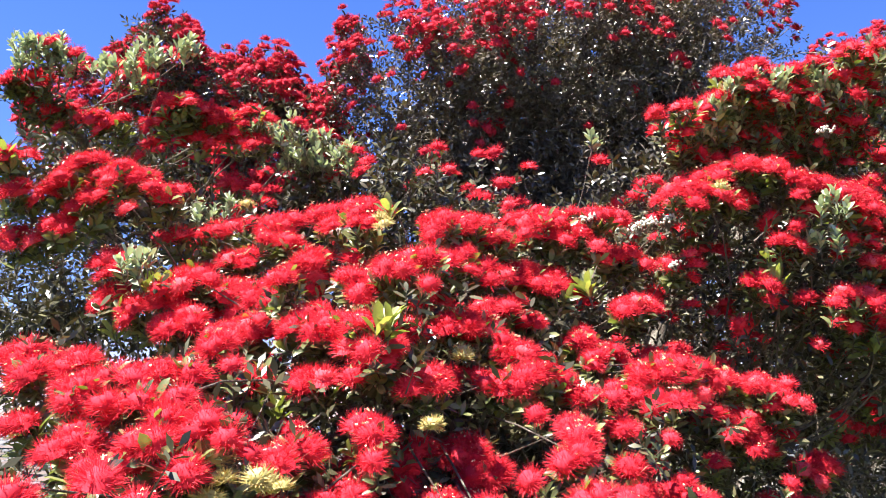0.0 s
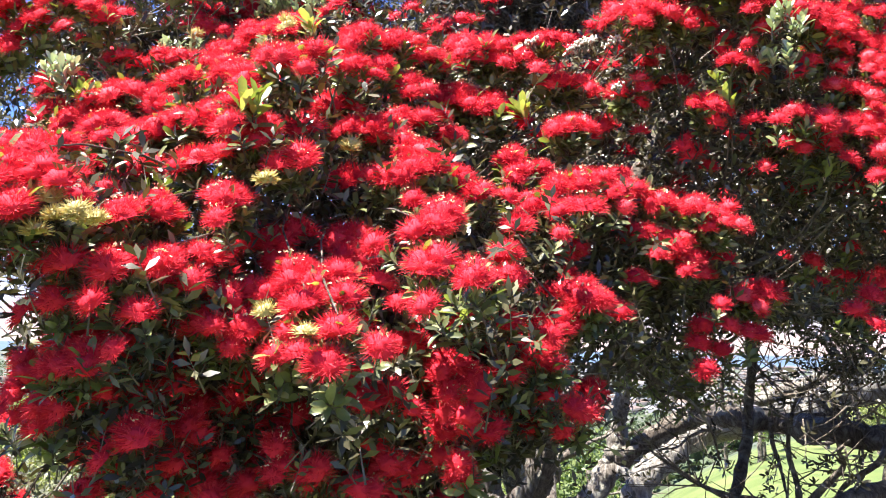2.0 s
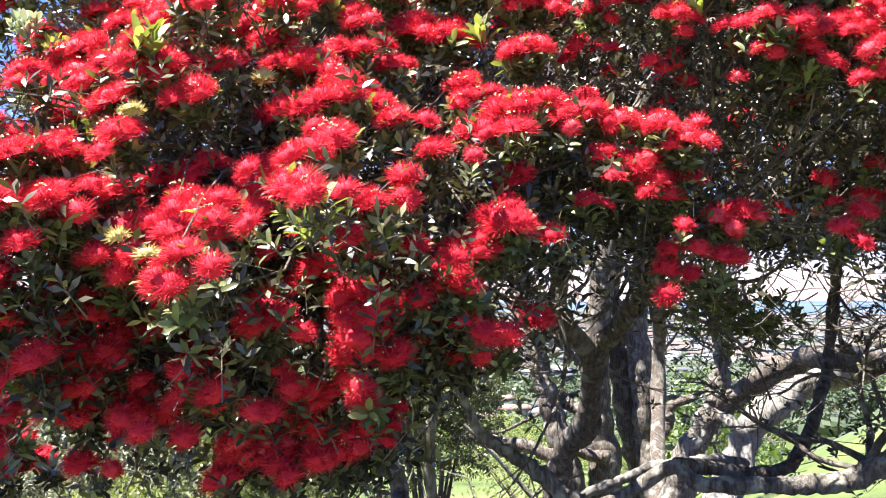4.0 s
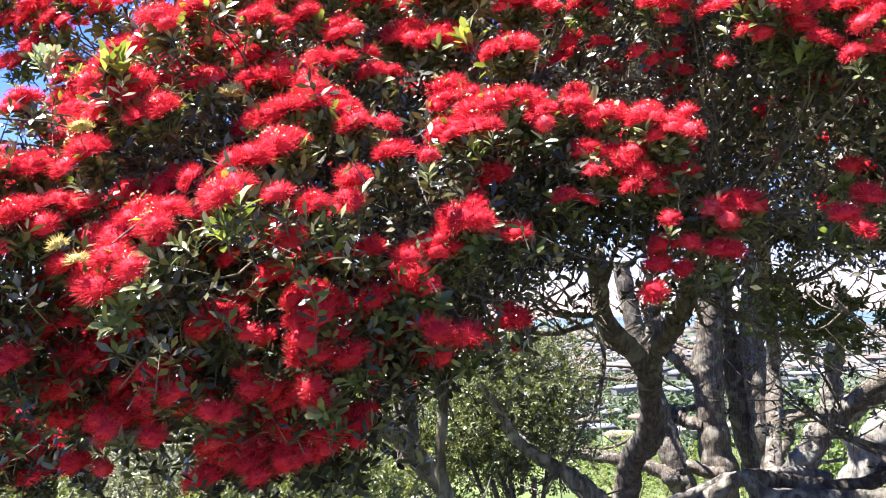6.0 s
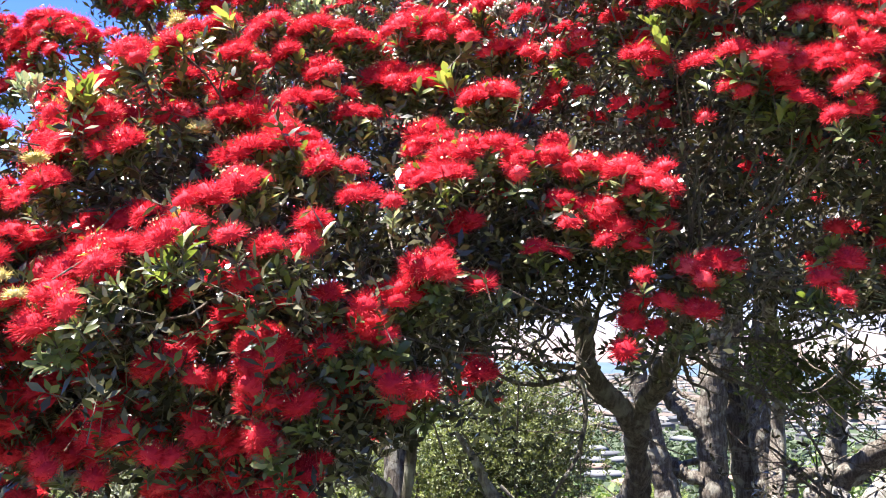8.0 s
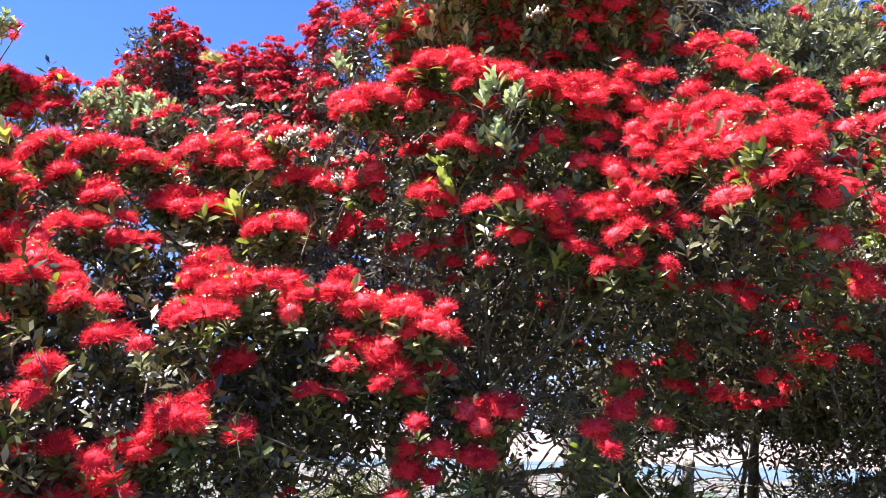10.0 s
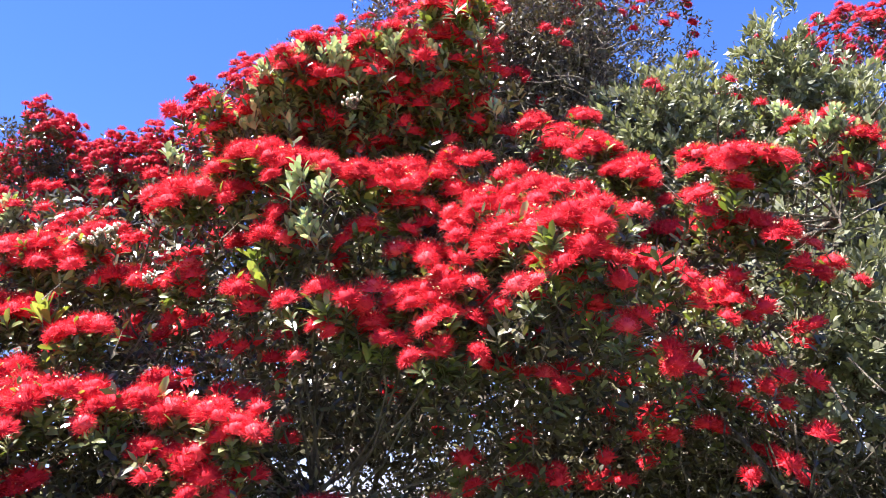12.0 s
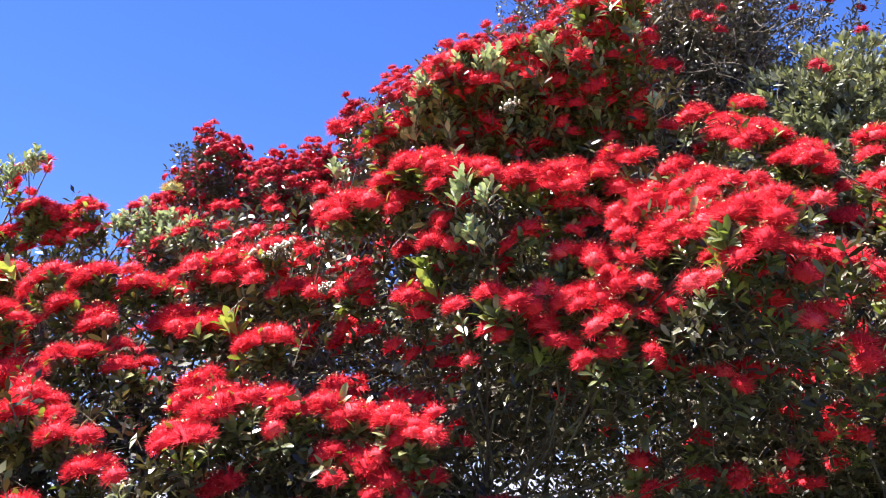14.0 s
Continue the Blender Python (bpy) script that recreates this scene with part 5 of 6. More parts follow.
blooms = [(s, m) for s, m in blooms if all((m.translation - Vector(c[:3])).length > c[3] + 0.012 for c in YELLOW)]
settle(tree, blooms, [RED, GOLD], "flower_head", "blossom", from_path)
GAPS = [((0.90, 8.35, 0.35), 0.38), ((1.23, 8.59, 0.63), 0.38), ((1.66, 8.86, 0.78), 0.38), ((2.15, 9.41, 0.86), 0.3), ((0.63, 4.15, 0.77), 0.18), ((1.28, 4.02, 0.80), 0.18), ((1.60, 3.78, 1.01), 0.2), ((0.68, 7.73, 0.57), 0.25), ((-3.52, 9.66, 1.28), 0.5), ((-0.37, 3.05, 0.90), 0.35), ((-0.19, 3.61, 0.97), 0.3), ((1.36, 7.84, 1.04), 0.3), ((1.98, 8.91, 1.14), 0.3), ((0.54, 2.96, 1.52), 0.25), ((0.27, 3.71, 1.12), 0.25), ((1.00, 7.31, 0.95), 0.3), ((-0.56, 2.07, 1.28), 0.16), ((-0.50, 2.37, 1.41), 0.12)]


def open_to_sun(laid, share):
    """The laid pieces without those that close the gaps through which the sun reaches the limbs below."""
    out = []
    for s, m in laid:
        p = m.translation
        if p.y < 1.75 or all((p - Vector(g) - SUN_WAY * (p - Vector(g)).dot(SUN_WAY)).length > wide * share for g, wide in GAPS):
            out.append((s, m))
    return out


def in_the_open(p):
    """The airy space between the near boughs and the trunks farther down the slope."""
    return p.y > 1.9 and p.x > 0.55 - 0.2 * p.y and p.z < min(1.78, 1.52 + 0.09 * p.y) + 0.16 * noise.noise(p * 3)


airy = random.Random(19)
leaves = [(s, m) for s, m in leaves if not in_the_open(m.translation) or (m.translation.x > 0.5 and m.translation.z > 1.55 and airy.random() < 0.55 + 0.2 * (m.translation.x > 0.8))]
leaves = [(s, m) for s, m in open_to_sun(leaves, 1.0) if not 0.25 < m.translation.x < 1.55 or m.translation.y < 2.2 or m.translation.z > (1.36 if m.translation.x < 0.75 else 1.47) + 0.08 * m.translation.y + 0.32 * noise.noise(m.translation * 2.6)]
settle(tree, leaves, [LEAF, TWIG, LEAF_NEAR], "leaf_sprig", "foliage", from_path, 240)
settle(tree, fresh, [LEAF_MID, TWIG], "leaf_sprig", "foliage", from_path, 60)
old = [(s, m @ Matrix.Scale(1.2, 4)) for s, m in open_to_sun(old, 1.0) if not in_the_open(m.translation) or airy.random() < 0.4]
settle(tree, old, [LEAF_BROWN_SHADE, TWIG], "leaf_sprig", "foliage", from_path, 0)
pairs = [(from_limb(Vector(c[:3])), Vector(c[:3])) for c in FRONT + BACK + SHADE + LOW + CURTAIN + UPPER + LEFT + LEFTB + UPPERB + SHADEB + TUFT + TUFTB + LIME]
rt = random.Random(17)
for _ in range(420):
    q = Vector((rt.uniform(-0.4, 2.8), rt.uniform(2.6, 4.6), rt.uniform(1.75, 3.0)))
    p = near_limb(BOUGHS, q + Vector((0, 1.0, 0.2)))
    if (p - q).length < 1.4:
        pairs.append((p.lerp(q, max(0.3, 1 - 0.3 / (p - q).length)), q))
tw = twigs(pairs, 3, 0.0045, 0.002)
o = child(new("twig_mass", tw.data()), tree)
o["kind"] = "stuff"
tr = random.Random(9)


def shoots_at(spots, kinds, mats, name, lean=0.45, share=1.3):
    made = []
    for x, y, z, rad in spots:
        for _ in range(max(1, round((rad / 0.03) ** 2 * share))):
            q = Vector((x, y, z)) + unit(tr) * rad * 0.8 * tr.random() - Vector((0, 0, 0.03))
            made.append((tr.choice(kinds), laid_at(q, (Vector((0, -0.25, 1)) + unit(tr) * lean).normalized(), tr.uniform(0.85, 1.2), tr)))
    settle(tree, made, mats, name, "new_growth", from_path)


shoots_at([(x, y - 0.09, z - 0.02, rad) for x, y, z, rad in TUFT], PALES, [LEAF_PALE, TWIG], "pale_shoot", 0.35, 1.35)
shoots_at([(x, y - 0.08, z, rad) for x, y, z, rad in TUFTB if x < 0], PALES, [LEAF_PALE, TWIG], "pale_shoot", 0.4, 1.4)
shoots_at([(x, y - 0.06, z - 0.02, rad) for x, y, z, rad in TUFTB if x >= 0], PALES, [LEAF_PALE, TWIG], "pale_shoot", 0.4, 1.7)
shoots_at(LIME, LIMES, [LEAF_LIME, TWIG], "young_shoot", 0.5, 0.8)
shoots_at(BUD, BUDS, [BUD, TWIG], "flower_bud", 0.4, 0.5)
shoots_at([(x, y - 0.05, z + 0.03, rad) for x, y, z, rad in YELLOW], YELLOWS, [BUD_YELLOW, GOLD], "faded_flower", 0.4, 1.3)

# ---- the dark tree behind it ----
tall = thing("flowering_tree", "tall dark tree behind, twiggy inside with fewer crimson flowers", "tree")
limb("trunk", [(0.14, 7.37, -0.92), (-0.07, 9.64, 0.93), (0.34, 6.80, 2.63), (0.93, 5.31, 3.45), (1.40, 4.82, 3.95), (1.46, 4.90, 4.99)], 0.09, 0.015, tall, None, 12)
dt = []
rd = random.Random(41)
for _ in range(1900):
    q = Vector((rd.uniform(-0.5, 1.6), rd.uniform(4.1, 4.9), rd.uniform(2.9, 4.5)))
    if q.z > 3.75 + 0.35 * q.x:
        continue
    dt.append((q + unit(rd) * rd.uniform(0.1, 0.3) + Vector((0, 0, -0.06)), q))
dt = [(p, q) for p, q in dt if open_to_sun([(None, Matrix.Translation(q))], 1.1)]
o = child(new("twig_mass", twigs(dt, 9, 0.0035, 0.0015).data()), tall)
o["kind"] = "stuff"
blooms, leaves = [], []
pad((0.78, 4.88, 3.97), (1.35, 0.8, 1.1), 21, 7000, 110, DARKS, SHADED_FLOWERS, leaves, blooms, 0.8, (-0.2, -0.5, 0.8), 0.2)
pad((-0.30, 4.42, 3.78), (0.65, 0.5, 0.68), 22, 1300, 420, DARKS, SHADED_FLOWERS, leaves, blooms, 0.5, (-0.6, -0.6, 0.5), 0.0)
pad((0.45, 4.33, 4.05), (0.65, 0.4, 0.55), 23, 800, 150, DARKS, SHADED_FLOWERS, leaves, blooms, 0.5, (-0.6, -0.6, 0.5), 0.0)
pad((0.06, 4.12, 3.97), (0.42, 0.35, 0.36), 24, 450, 120, DARKS, SHADED_FLOWERS, leaves, blooms, 0.5, (-0.6, -0.6, 0.5), 0.0)
pad((0.66, 5.02, 3.25), (1.25, 0.6, 0.55), 25, 1300, 30, DARKS, SHADED_FLOWERS, leaves, blooms, 0.9)
pad((1.09, 4.50, 4.27), (0.55, 0.4, 0.65), 26, 900, 60, DARKS, SHADED_FLOWERS, leaves, blooms, 0.9, (-0.2, -0.6, 0.6), 0.0)
within = []
pad((0.65, 5.09, 3.65), (1.05, 0.4, 1.2), 27, 2600, 0, DARKS, SHADED_FLOWERS, within, blooms, 0.95)
pad((-0.16, 4.62, 3.63), (0.48, 0.3, 0.55), 28, 700, 0, DARKS, SHADED_FLOWERS, within, blooms, 0.95)
pad((1.12, 4.95, 4.45), (0.42, 0.3, 0.5), 29, 800, 0, DARKS, SHADED_FLOWERS, within, blooms, 0.95)
leaves += [(s, m @ Matrix.Scale(1.9, 4)) for s, m in within]
blooms = [(s, m) for s, m in open_to_sun(blooms, 0.8) if m.translation.z > 3.95 + 0.25 * noise.noise(m.translation * 2.0) or rd.random() < 0.2]
settle(tall, blooms, [RED_SHADED, GOLD], "flower_head", "blossom", from_path, 120)
leaves = open_to_sun(leaves, 1.0)
settle(tall, leaves, [LEAF_BROWN_SHADE, TWIG], "leaf_sprig", "foliage", from_path, 120)

# ---- the tree with the pointed top ----
peak = thing("flowering_tree", "compact round-topped tree densely covered with crimson flowers", "tree")
limb("trunk", [(-1.86, 5.31, -0.45), (-2.13, 5.56, 1.49), (-1.91, 5.16, 3.05), (-1.94, 4.84, 4.13)], 0.1, 0.03, peak, None, 8)
blooms, leaves = [], []
pad((-1.80, 4.62, 3.67), (0.98, 0.6, 0.6), 31, 1400, 640, DEEPS, SHADED_FLOWERS, leaves, blooms, 0.6, (-0.2, -0.7, 0.6), -0.1)
pad((-1.66, 4.5, 3.88), (0.58, 0.3, 0.28), 36, 500, 260, DEEPS, SHADED_FLOWERS, leaves, blooms, 0.6, (-0.1, -0.7, 0.6), -0.2)
pad((-1.87, 4.15, 4.06), (0.24, 0.28, 0.26), 32, 200, 90, DEEPS, SHADED_FLOWERS, leaves, blooms, 0.6, (-0.2, -0.7, 0.6), -0.2)
pad((-1.29, 4.72, 3.81), (0.38, 0.35, 0.3), 33, 220, 110, DEEPS, SHADED_FLOWERS, leaves, blooms, 0.6, (-0.2, -0.7, 0.6), -0.2)
deep = []
pad((-1.74, 4.76, 3.50), (0.85, 0.3, 0.5), 34, 900, 0, DEEPS, SHADED_FLOWERS, deep, blooms, 0.95)
pad((-1.19, 4.56, 3.59), (0.45, 0.35, 0.36), 35, 250, 170, BACKS, SHADED_FLOWERS, leaves, blooms, 0.6, (-0.1, -0.7, 0.6), -0.2)
leaves += [(s, m @ Matrix.Scale(1.8, 4)) for s, m in deep]
settle(peak, blooms, [RED_SHADED, GOLD], "flower_head", "blossom", from_path, 150)
settle(peak, leaves, [LEAF, TWIG, LEAF_NEAR], "leaf_sprig", "foliage", from_path, 120)

# ---- the greener tree ----
green = thing("flowering_tree", "leafy grey-green tree with hardly any flowers", "tree")
limb("trunk", [(2.58, 7.06, -0.99), (2.55, 6.18, 1.09), (2.66, 5.97, 2.27), (2.36, 4.94, 3.31)], 0.1, 0.03, green, None, 8)
blooms, leaves = [], []
pad((2.34, 4.80, 3.37), (0.9, 0.5, 0.66), 41, 2300, 22, OLIVES, SHADED_FLOWERS, leaves, blooms, 0.6)
pad((1.74, 4.38, 3.51), (0.42, 0.35, 0.44), 47, 700, 6, OLIVES, SHADED_FLOWERS, leaves, blooms, 0.6)
pad((2.34, 4.50, 3.89), (0.28, 0.25, 0.3), 42, 180, 3, OLIVES, SHADED_FLOWERS, leaves, blooms, 0.8)
pad((2.71, 3.97, 2.07), (0.55, 0.6, 0.9), 43, 420, 0, OLIVES, SHADED_FLOWERS, leaves, blooms, 0.9)
pad((2.68, 4.20, 2.75), (0.55, 0.5, 0.6), 44, 600, 6, OLIVES, SHADED_FLOWERS, leaves, blooms, 0.9)
pad((2.28, 3.55, 2.40), (0.42, 0.3, 0.38), 48, 420, 0, OLIVES, SHADED_FLOWERS, leaves, blooms, 0.9)
# Brown backing behind the green leaves, coloured as the crown's inner shade.
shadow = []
pad((2.38, 5.18, 3.17), (0.95, 0.3, 0.8), 45, 1500, 0, DARKS, SHADED_FLOWERS, shadow, blooms, 0.95)
pad((2.72, 4.69, 2.36), (0.5, 0.3, 0.8), 46, 500, 0, DARKS, SHADED_FLOWERS, shadow, blooms, 0.95)
settle(green, [(s, m @ Matrix.Scale(1.9, 4)) for s, m in shadow], [LEAF_BROWN_SHADE, TWIG], "leaf_sprig", "foliage", from_path, 0)
settle(green, blooms, [RED_SHADED, GOLD], "flower_head", "blossom", from_path, 40)
settle(green, leaves, [LEAF_OLIVE, TWIG], "leaf_sprig", "foliage", from_path, 120)

# ---- a farther flowering crown ----
farther = thing("flowering_tree", "farther crimson-flowering tree with a rounded crown", "tree")
limb("trunk", [(2.59, 6.24, -0.69), (3.25, 7.33, 1.80), (3.01, 6.46, 4.17)], 0.1, 0.03, farther, None, 8)
blooms, leaves = [], []
pad((2.93, 5.96, 4.25), (0.65, 0.5, 0.6), 51, 550, 260, DEEPS, SHADED_FLOWERS, leaves, blooms, 0.6)
settle(farther, blooms, [RED_SHADED, GOLD], "flower_head", "blossom", from_path, 40)
settle(farther, leaves, [LEAF, TWIG, LEAF_NEAR], "leaf_sprig", "foliage", from_path, 60)

# ---- the pale-limbed tree ----
pale = thing("gnarled_tree", "spreading tree with pale lichened limbs lit by the sun", "tree")
limb("trunk", [(0.34, 5.65, -0.82), (0.25, 7.42, -0.42), (0.37, 7.56, 0.18), (0.55, 7.60, 0.51), (0.64, 7.61, 0.73), (0.68, 7.62, 1.06), (0.73, 7.58, 1.33), (0.80, 7.48, 1.71)], 0.154, 0.044, pale, LICHEN)
limb("limb", [(0.51, 7.58, 0.44), (0.64, 7.60, 0.61), (0.81, 7.70, 0.76), (1.04, 7.64, 0.90), (1.36, 7.84, 1.04), (2.02, 9.02, 1.11), (2.72, 7.69, 1.55)], 0.094, 0.070, pale, LICHEN)
limb("limb", [(0.64, 7.63, 0.62), (0.77, 7.41, 0.55), (0.87, 7.42, 0.39), (0.87, 7.27, 0.05)], 0.053, 0.045, pale, DEAD, 8)
limb("limb", [(0.61, 5.80, -0.60), (0.62, 8.10, -0.39), (0.81, 8.33, 0.15), (0.92, 8.33, 0.40), (1.08, 8.47, 0.57), (1.32, 8.67, 0.73), (1.75, 9.47, 0.78), (2.00, 7.81, 1.07), (2.83, 7.38, 1.42)], 0.153, 0.123, pale, DEAD)
limb("limb", [(0.02, 4.09, 0.11), (0.10, 4.27, 0.55), (0.38, 4.26, 0.73), (0.52, 4.26, 0.79), (0.68, 4.24, 0.82), (0.77, 4.28, 0.84), (0.94, 4.44, 0.79)], 0.027, 0.024, pale, DEAD, 10)
limb("limb", [(-0.16, 4.03, -0.07), (0.11, 3.91, 0.54), (0.38, 3.93, 0.70), (0.62, 3.94, 0.85), (0.74, 3.94, 0.79), (0.98, 3.97, 0.79), (1.21, 4.02, 0.80), (1.41, 4.07, 0.84), (1.66, 4.05, 0.99), (2.02, 4.28, 1.05), (2.45, 3.05, 1.36)], 0.023, 0.055, pale, LICHEN)
limb("limb", [(0.64, 3.94, 0.87), (0.88, 4.17, 0.81), (1.10, 4.31, 0.79), (1.19, 4.46, 0.88), (1.31, 4.71, 1.12), (1.38, 4.98, 1.42), (1.42, 4.98, 1.81), (1.51, 4.98, 2.40)], 0.038, 0.025, pale, None, 8)
limb("limb", [(2.44, 3.45, 1.35), (2.27, 5.30, 1.17), (1.95, 5.62, 1.19), (1.77, 6.25, 1.16), (1.46, 6.18, 1.20), (1.30, 7.18, 1.12), (1.00, 7.34, 0.95), (0.67, 7.59, 0.65)], 0.083, 0.069, pale)
twiggy = []
for k, (pts, n) in enumerate(((((0.68, 7.65, 0.65), (0.78, 7.77, 1.32), (0.98, 7.79, 2.54)), 6), (((1.36, 7.84, 1.04), (2.02, 9.02, 1.11), (2.72, 7.69, 1.55)), 8), (((1.32, 8.67, 0.73), (2.00, 7.81, 1.07), (2.83, 7.38, 1.42)), 6), (((1.21, 4.02, 0.80), (1.66, 4.05, 0.99), (2.27, 3.04, 1.36)), 9), (((1.31, 4.71, 1.12), (1.42, 4.98, 1.81), (1.51, 4.98, 2.40)), 6), (((1.46, 6.18, 1.20), (1.95, 5.62, 1.19), (2.26, 3.45, 1.36)), 10))):
    forks(pale, smooth_line(pts, 8), 90 + k, n, 1.0, 0.024, 0.35, twiggy if k in (3, 4, 5) else None)
twiggy = open_to_sun(twiggy, 0.5)
twiggy = twiggy[::2]
settle(pale, twiggy, [LEAF, TWIG, LEAF_NEAR], "leaf_sprig", "foliage", from_path, 60)
tp = []
rp = random.Random(31)
for _ in range(330):
    q = Vector((rp.uniform(0.7, 2.6), rp.uniform(3.4, 4.8), rp.uniform(1.2, 2.2)))
    tp.append((q + Vector((rp.uniform(-0.35, 0.35), rp.uniform(-0.3, 0.3), rp.uniform(-0.2, 0.3))), q))
o = child(new("twig_mass", twigs(tp, 8, 0.005, 0.0015).data()), pale)
o["kind"] = "stuff"

# ---- shrubs on the slope ----
def shrub(c, radii, seed, n, sprigs, mats, label):
    t = thing("shrub", label, "shrub", "shrubs on the slope")
    c = Vector(c)
    base = Vector((c.x, c.y, ground_height(c.x, c.y) - 0.1))
    stems = Shape([TWIG])
    r = random.Random(seed)
    for _ in range(9):
        q = c + Vector((unit(r).x * radii[0], unit(r).y * radii[1], unit(r).z * radii[2])) * 0.8
        stick_into(stems, base + unit(r) * 0.05, base.lerp(q, 0.5) + unit(r) * 0.15, 0.03, 0.02, 0, 5)
        stick_into(stems, base.lerp(q, 0.5), q, 0.02, 0.006, 0, 4)
    stems.done("stem")
    child(new("stem", stems.data()), t)
    lv, fl = [], []
    pad(c, radii, seed, n, 0, sprigs, FAR_FLOWERS, lv, fl, 0.6, rough=0.5)
    o = child(new("foliage", joined("foliage", lv, mats)), t)
    o["kind"] = "stuff"


# Leaf colour darker than on the next shrubs, standing in for shade.
shrub((-1.58, 6.50, 0.88), (0.68, 0.5, 0.68), 61, 3200, BUSHES, [LEAF_NEAR, TWIG], "dense olive shrub between the trunks, shade coloured into its leaves")
shrub((-2.42, 6.54, 0.57), (0.9, 0.6, 0.7), 63, 2040, BUSHES, [LEAF_MID, TWIG], "leafy green shrub below the boughs")
shrub((-3.41, 6.80, 0.31), (1.2, 0.7, 0.6), 62, 1870, BUSH_LIMES, [LEAF_OLIVE, TWIG], "sunlit olive-green shrub on the slope")
shrub((-1.49, 4.00, 0.51), (0.55, 0.4, 0.35), 64, 1360, BUSHES, [LEAF_MID, TWIG], "low green shrub under the boughs")
shrub((-2.33, 4.06, 0.59), (0.6, 0.5, 0.45), 65, 1360, BUSHES, [LEAF_MID, TWIG], "low green shrub under the boughs")
shrub((-1.49, 2.81, 0.58), (0.35, 0.35, 0.3), 66, 765, BUSHES, [LEAF_MID, TWIG], "small twiggy shrub near the path")
shrub((-3.11, 4.40, 0.47), (0.85, 0.6, 0.5), 67, 1700, BUSH_LIMES, [LEAF_OLIVE, TWIG], "sunlit olive-green shrub below the boughs")

shrub((-2.21, 3.45, 0.64), (0.55, 0.4, 0.4), 68, 1360, BUSH_LIMES, [LEAF_OLIVE, TWIG], "sunlit olive-green shrub below the boughs")
shrub((-3.4, 16.2, -1.6), (1.9, 0.9, 0.8), 69, 2200, BUSH_LIMES, [LEAF_LIME, TWIG], "sunlit yellow-green hedge shrub behind the trunks")
shrub((-0.9, 16.8, -1.55), (1.5, 0.9, 0.8), 70, 1900, BUSH_LIMES, [LEAF_LIME, TWIG], "sunlit yellow-green hedge shrub behind the trunks")
brush = thing("brushwood", "tangle of dry grey twigs lying under the boughs", "branches")
rb = random.Random(55)
dry = Shape([LITTER])
for _ in range(700):
    x, y = rb.uniform(-4.4, 0.3), rb.uniform(1.3, 4.6)
    p = Vector((x, y, ground_height(x, y) + 0.75 * rb.random() ** 1.5))
    q = p + Vector((rb.uniform(-0.5, 0.5), rb.uniform(-0.4, 0.4), rb.uniform(-0.15, 0.35)))
    mid = p.lerp(q, 0.5) + unit(rb) * 0.08
    stick_into(dry, p, mid, 0.007, 0.005, 0, 4)
    stick_into(dry, mid, q, 0.005, 0.0015, 0, 3)
dry.done("dry_twig")
child(new("dry_twig", dry.data()), brush)["kind"] = "stuff"
fallen = Shape([LITTER])
for _ in range(4200):
    x, y = rb.uniform(-4.6, 0.8), rb.uniform(1.0, 5.0)
    p = Vector((x, y, ground_height(x, y) + 0.012 + 0.05 * rb.random() ** 3))
    d, u = unit(rb), unit(rb) * 0.5 + Vector((0, 0, 1))
    d.z *= 0.3
    d.normalize()
    side = d.cross(u).normalized() * rb.uniform(0.008, 0.014)
    ln = rb.uniform(0.035, 0.06)
    m = p + d * ln * 0.5 + Vector((0, 0, 0.006))
    fallen.add([p, m - side, m + side, p + d * ln], [(0, 2, 1), (1, 2, 3)])
fallen.done("leaf_litter")
tagged(new("leaf_litter", fallen.data()), "brown fallen leaves scattered under the boughs", "leaf litter", kind="stuff")
shrub((-2.99, 2.81, 0.63), (0.5, 0.4, 0.4), 71, 1020, BUSHES, [LEAF_MID, TWIG], "twiggy green shrub at the edge of the tree")
shrub((-4.47, 4.89, 0.66), (0.9, 0.5, 0.75), 72, 1530, BUSHES, [LEAF_MID, TWIG], "tall green shrub at the edge of the slope")
shrub((-5.51, 3.98, 0.67), (0.9, 0.5, 0.6), 74, 1190, BUSHES, [LEAF_MID, TWIG], "low green shrub at the edge of the slope")
shrub((-6.01, 5.98, 0.71), (1.1, 0.6, 0.9), 73, 1190, BUSHES, [LEAF_MID, TWIG], "tall green shrub at the edge of the slope")


def hill_tree(seed, kind, label):
    """A rounded tree some metres high, base at the origin."""
    r = random.Random(seed)
    t = thing("hillside_tree", label, "tree", "trees on the hillside")
    vs, ts, line = tube([(0, 0, -0.3), (0.1, 0, 1.0), (0.0, 0.1, 2.4)], 0.16, 0.06, 7)
    child(new("trunk", np_mesh("trunk", [tuple(v) for v in vs], ts, [0] * len(ts), [BARK])), t)
    lv = []
    for _ in range(5):
        c = Vector((r.uniform(-0.9, 0.9), r.uniform(-0.9, 0.9), r.uniform(1.6, 3.0)))
        for _ in range(26):
            d = unit(r)
            lv.append((r.choice(CLUMPS[kind]), laid_at(c + Vector((d.x, d.y, d.z * 0.75)) * r.uniform(0.5, 1.0), (d + Vector((0, 0, 0.6))).normalized(), r.uniform(0.6, 1.1), r)))
    child(new("crown", joined("crown", lv, [CLUMPS[kind][0].mats[0]])), t)
    return t


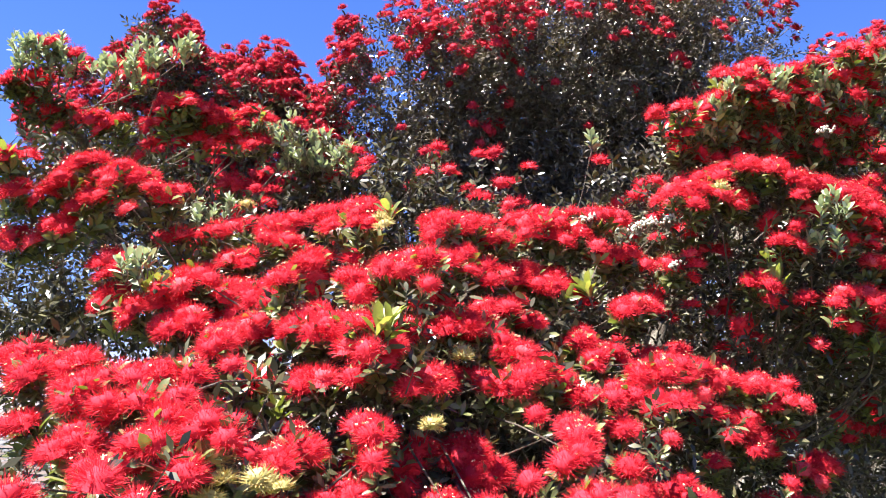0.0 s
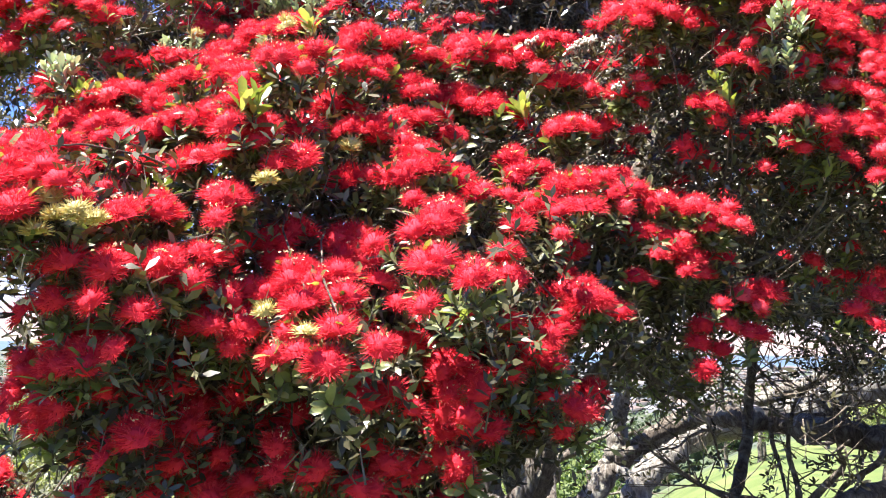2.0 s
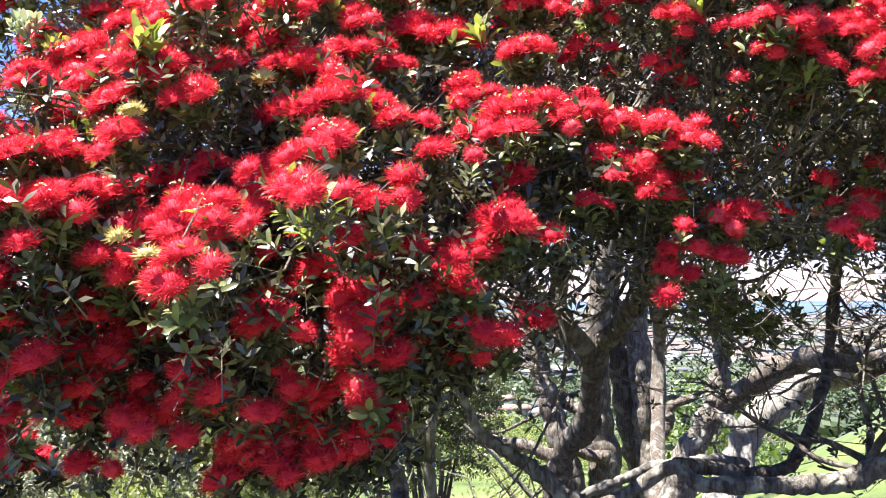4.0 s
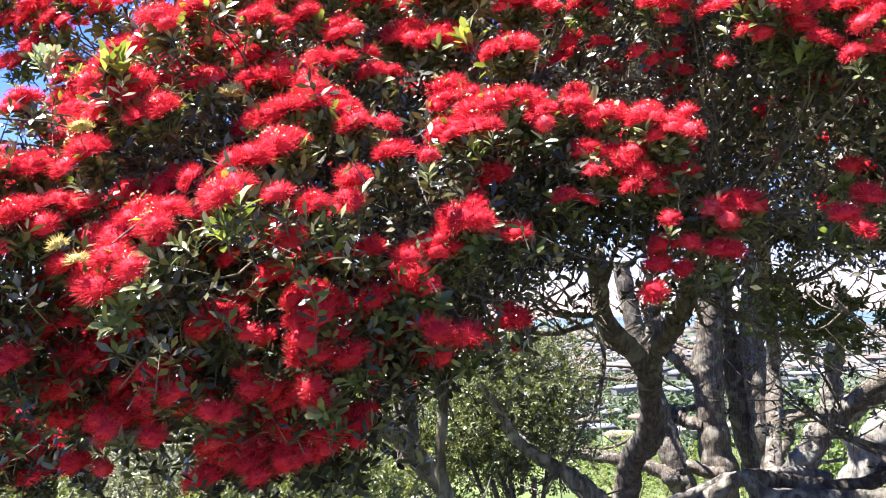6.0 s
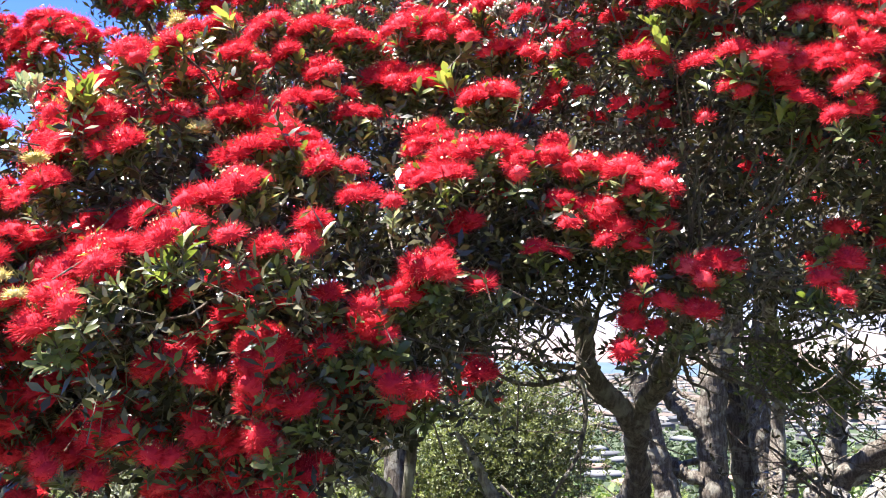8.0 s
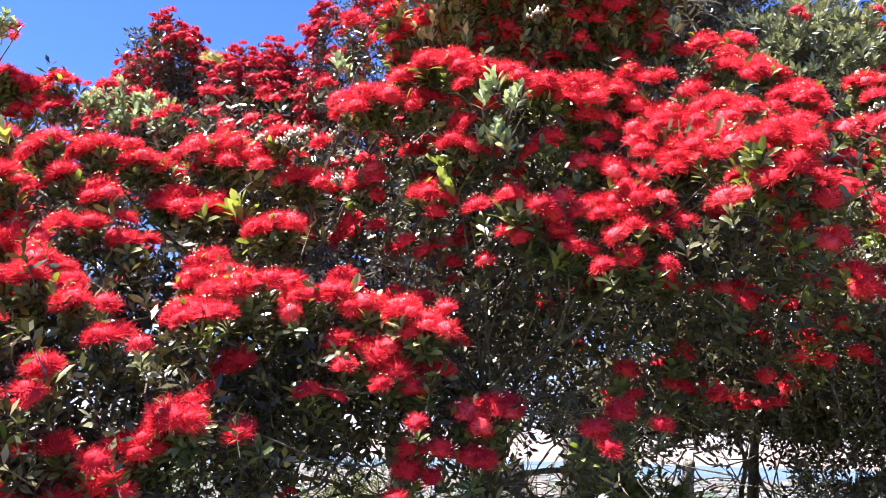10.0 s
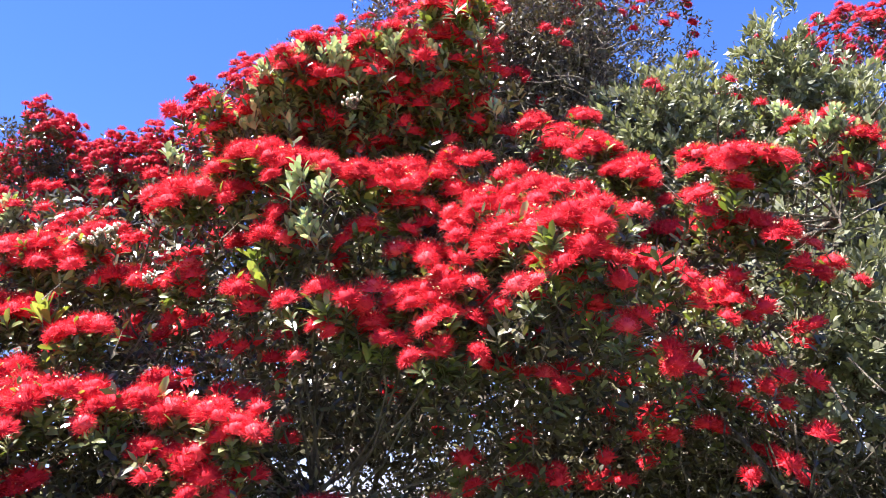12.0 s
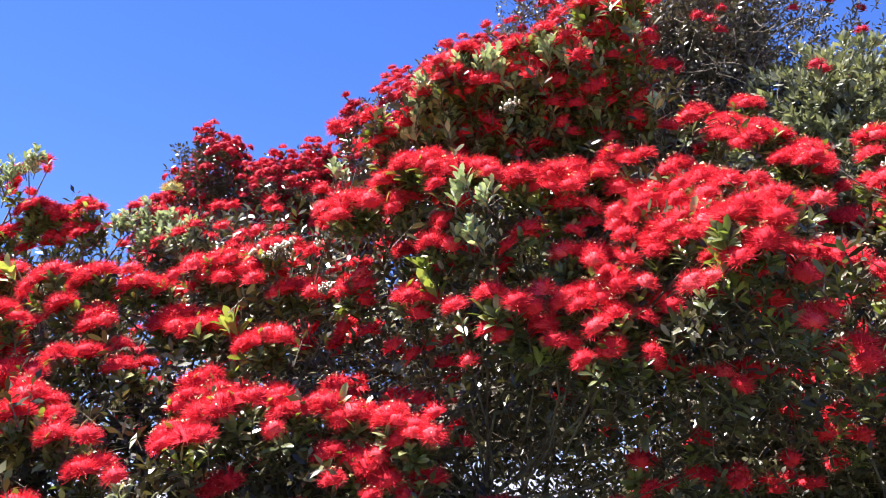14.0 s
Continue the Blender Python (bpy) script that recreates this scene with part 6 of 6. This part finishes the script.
hill = random.Random(12)
kinds = [hill_tree(200 + k, k, w) for k, w in enumerate(("dark green rounded tree on the slope", "green leafy tree on the slope", "bright yellow-green tree on the slope"))]
spots = []
while len(spots) < 26:
    y = 14 + 190 * hill.random() ** 2
    x = y * hill.uniform(-1.5, 0.35)
    if x / y > 0.05 and y < 60 or (abs(x + 0.22 * y) < 0.05 * y and y < 40):
        continue
    spots.append((x, y))
for _ in range(16):
    y = hill.uniform(40, 70)
    spots.append((y * hill.uniform(0.06, 0.5), y))
for i, (x, y) in enumerate(spots):
    m = Matrix.Translation((x, y, ground_height(x, y))) @ Matrix.Rotation(hill.uniform(0, 6.28), 4, "Z") @ Matrix.Scale(hill.uniform(0.45, 0.9) * (1 + y / 200), 4)
    if i < 3:
        kinds[i].matrix_basis = m
    else:
        copy_thing(kinds[hill.choice((0, 0, 1, 1, 1, 2))], m @ Matrix.Identity(4)).matrix_basis = m
scrub = []
for _ in range(1100):
    y = 45 + 200 * hill.random()
    x = y * hill.uniform(-0.9, 0.02)
    for _ in range(3):
        q = Vector((x + hill.uniform(-2, 2), y + hill.uniform(-2, 2), 0))
        q.z = ground_height(q.x, q.y) + hill.uniform(0, 1.5)
        scrub.append((hill.choice(CLUMPS[hill.choice((0, 1, 1))]), laid_at(q, Vector((0, 0, 1)), hill.uniform(2.2, 4.2), hill)))
tagged(new("hillside_scrub", joined("hillside_scrub", scrub, [LEAF_BUSH])), "olive-green scrub covering the lower hillside", "scrub", kind="stuff")
woods = []
for _ in range(5200):
    y = 240 + 1500 * hill.random() ** 1.6
    x = y * hill.uniform(-0.85, 0.3)
    woods.append((hill.choice(WOOD_CLUMPS), laid_at(Vector((x, y, ground_height(x, y) + 2.5)), Vector((0, 0, 1)), hill.uniform(6, 11), hill)))
for _ in range(2200):
    y = 300 + 480 * hill.random()
    x = y * hill.uniform(-0.5, 0.12)
    woods.append((hill.choice(WOOD_CLUMPS), laid_at(Vector((x, y, ground_height(x, y) + 2.5)), Vector((0, 0, 1)), hill.uniform(5, 11), hill)))
tagged(new("far_woods", joined("far_woods", woods, [LEAF_FAR_HAZE])), "dark tree clumps scattered among the houses", "woods", kind="stuff")
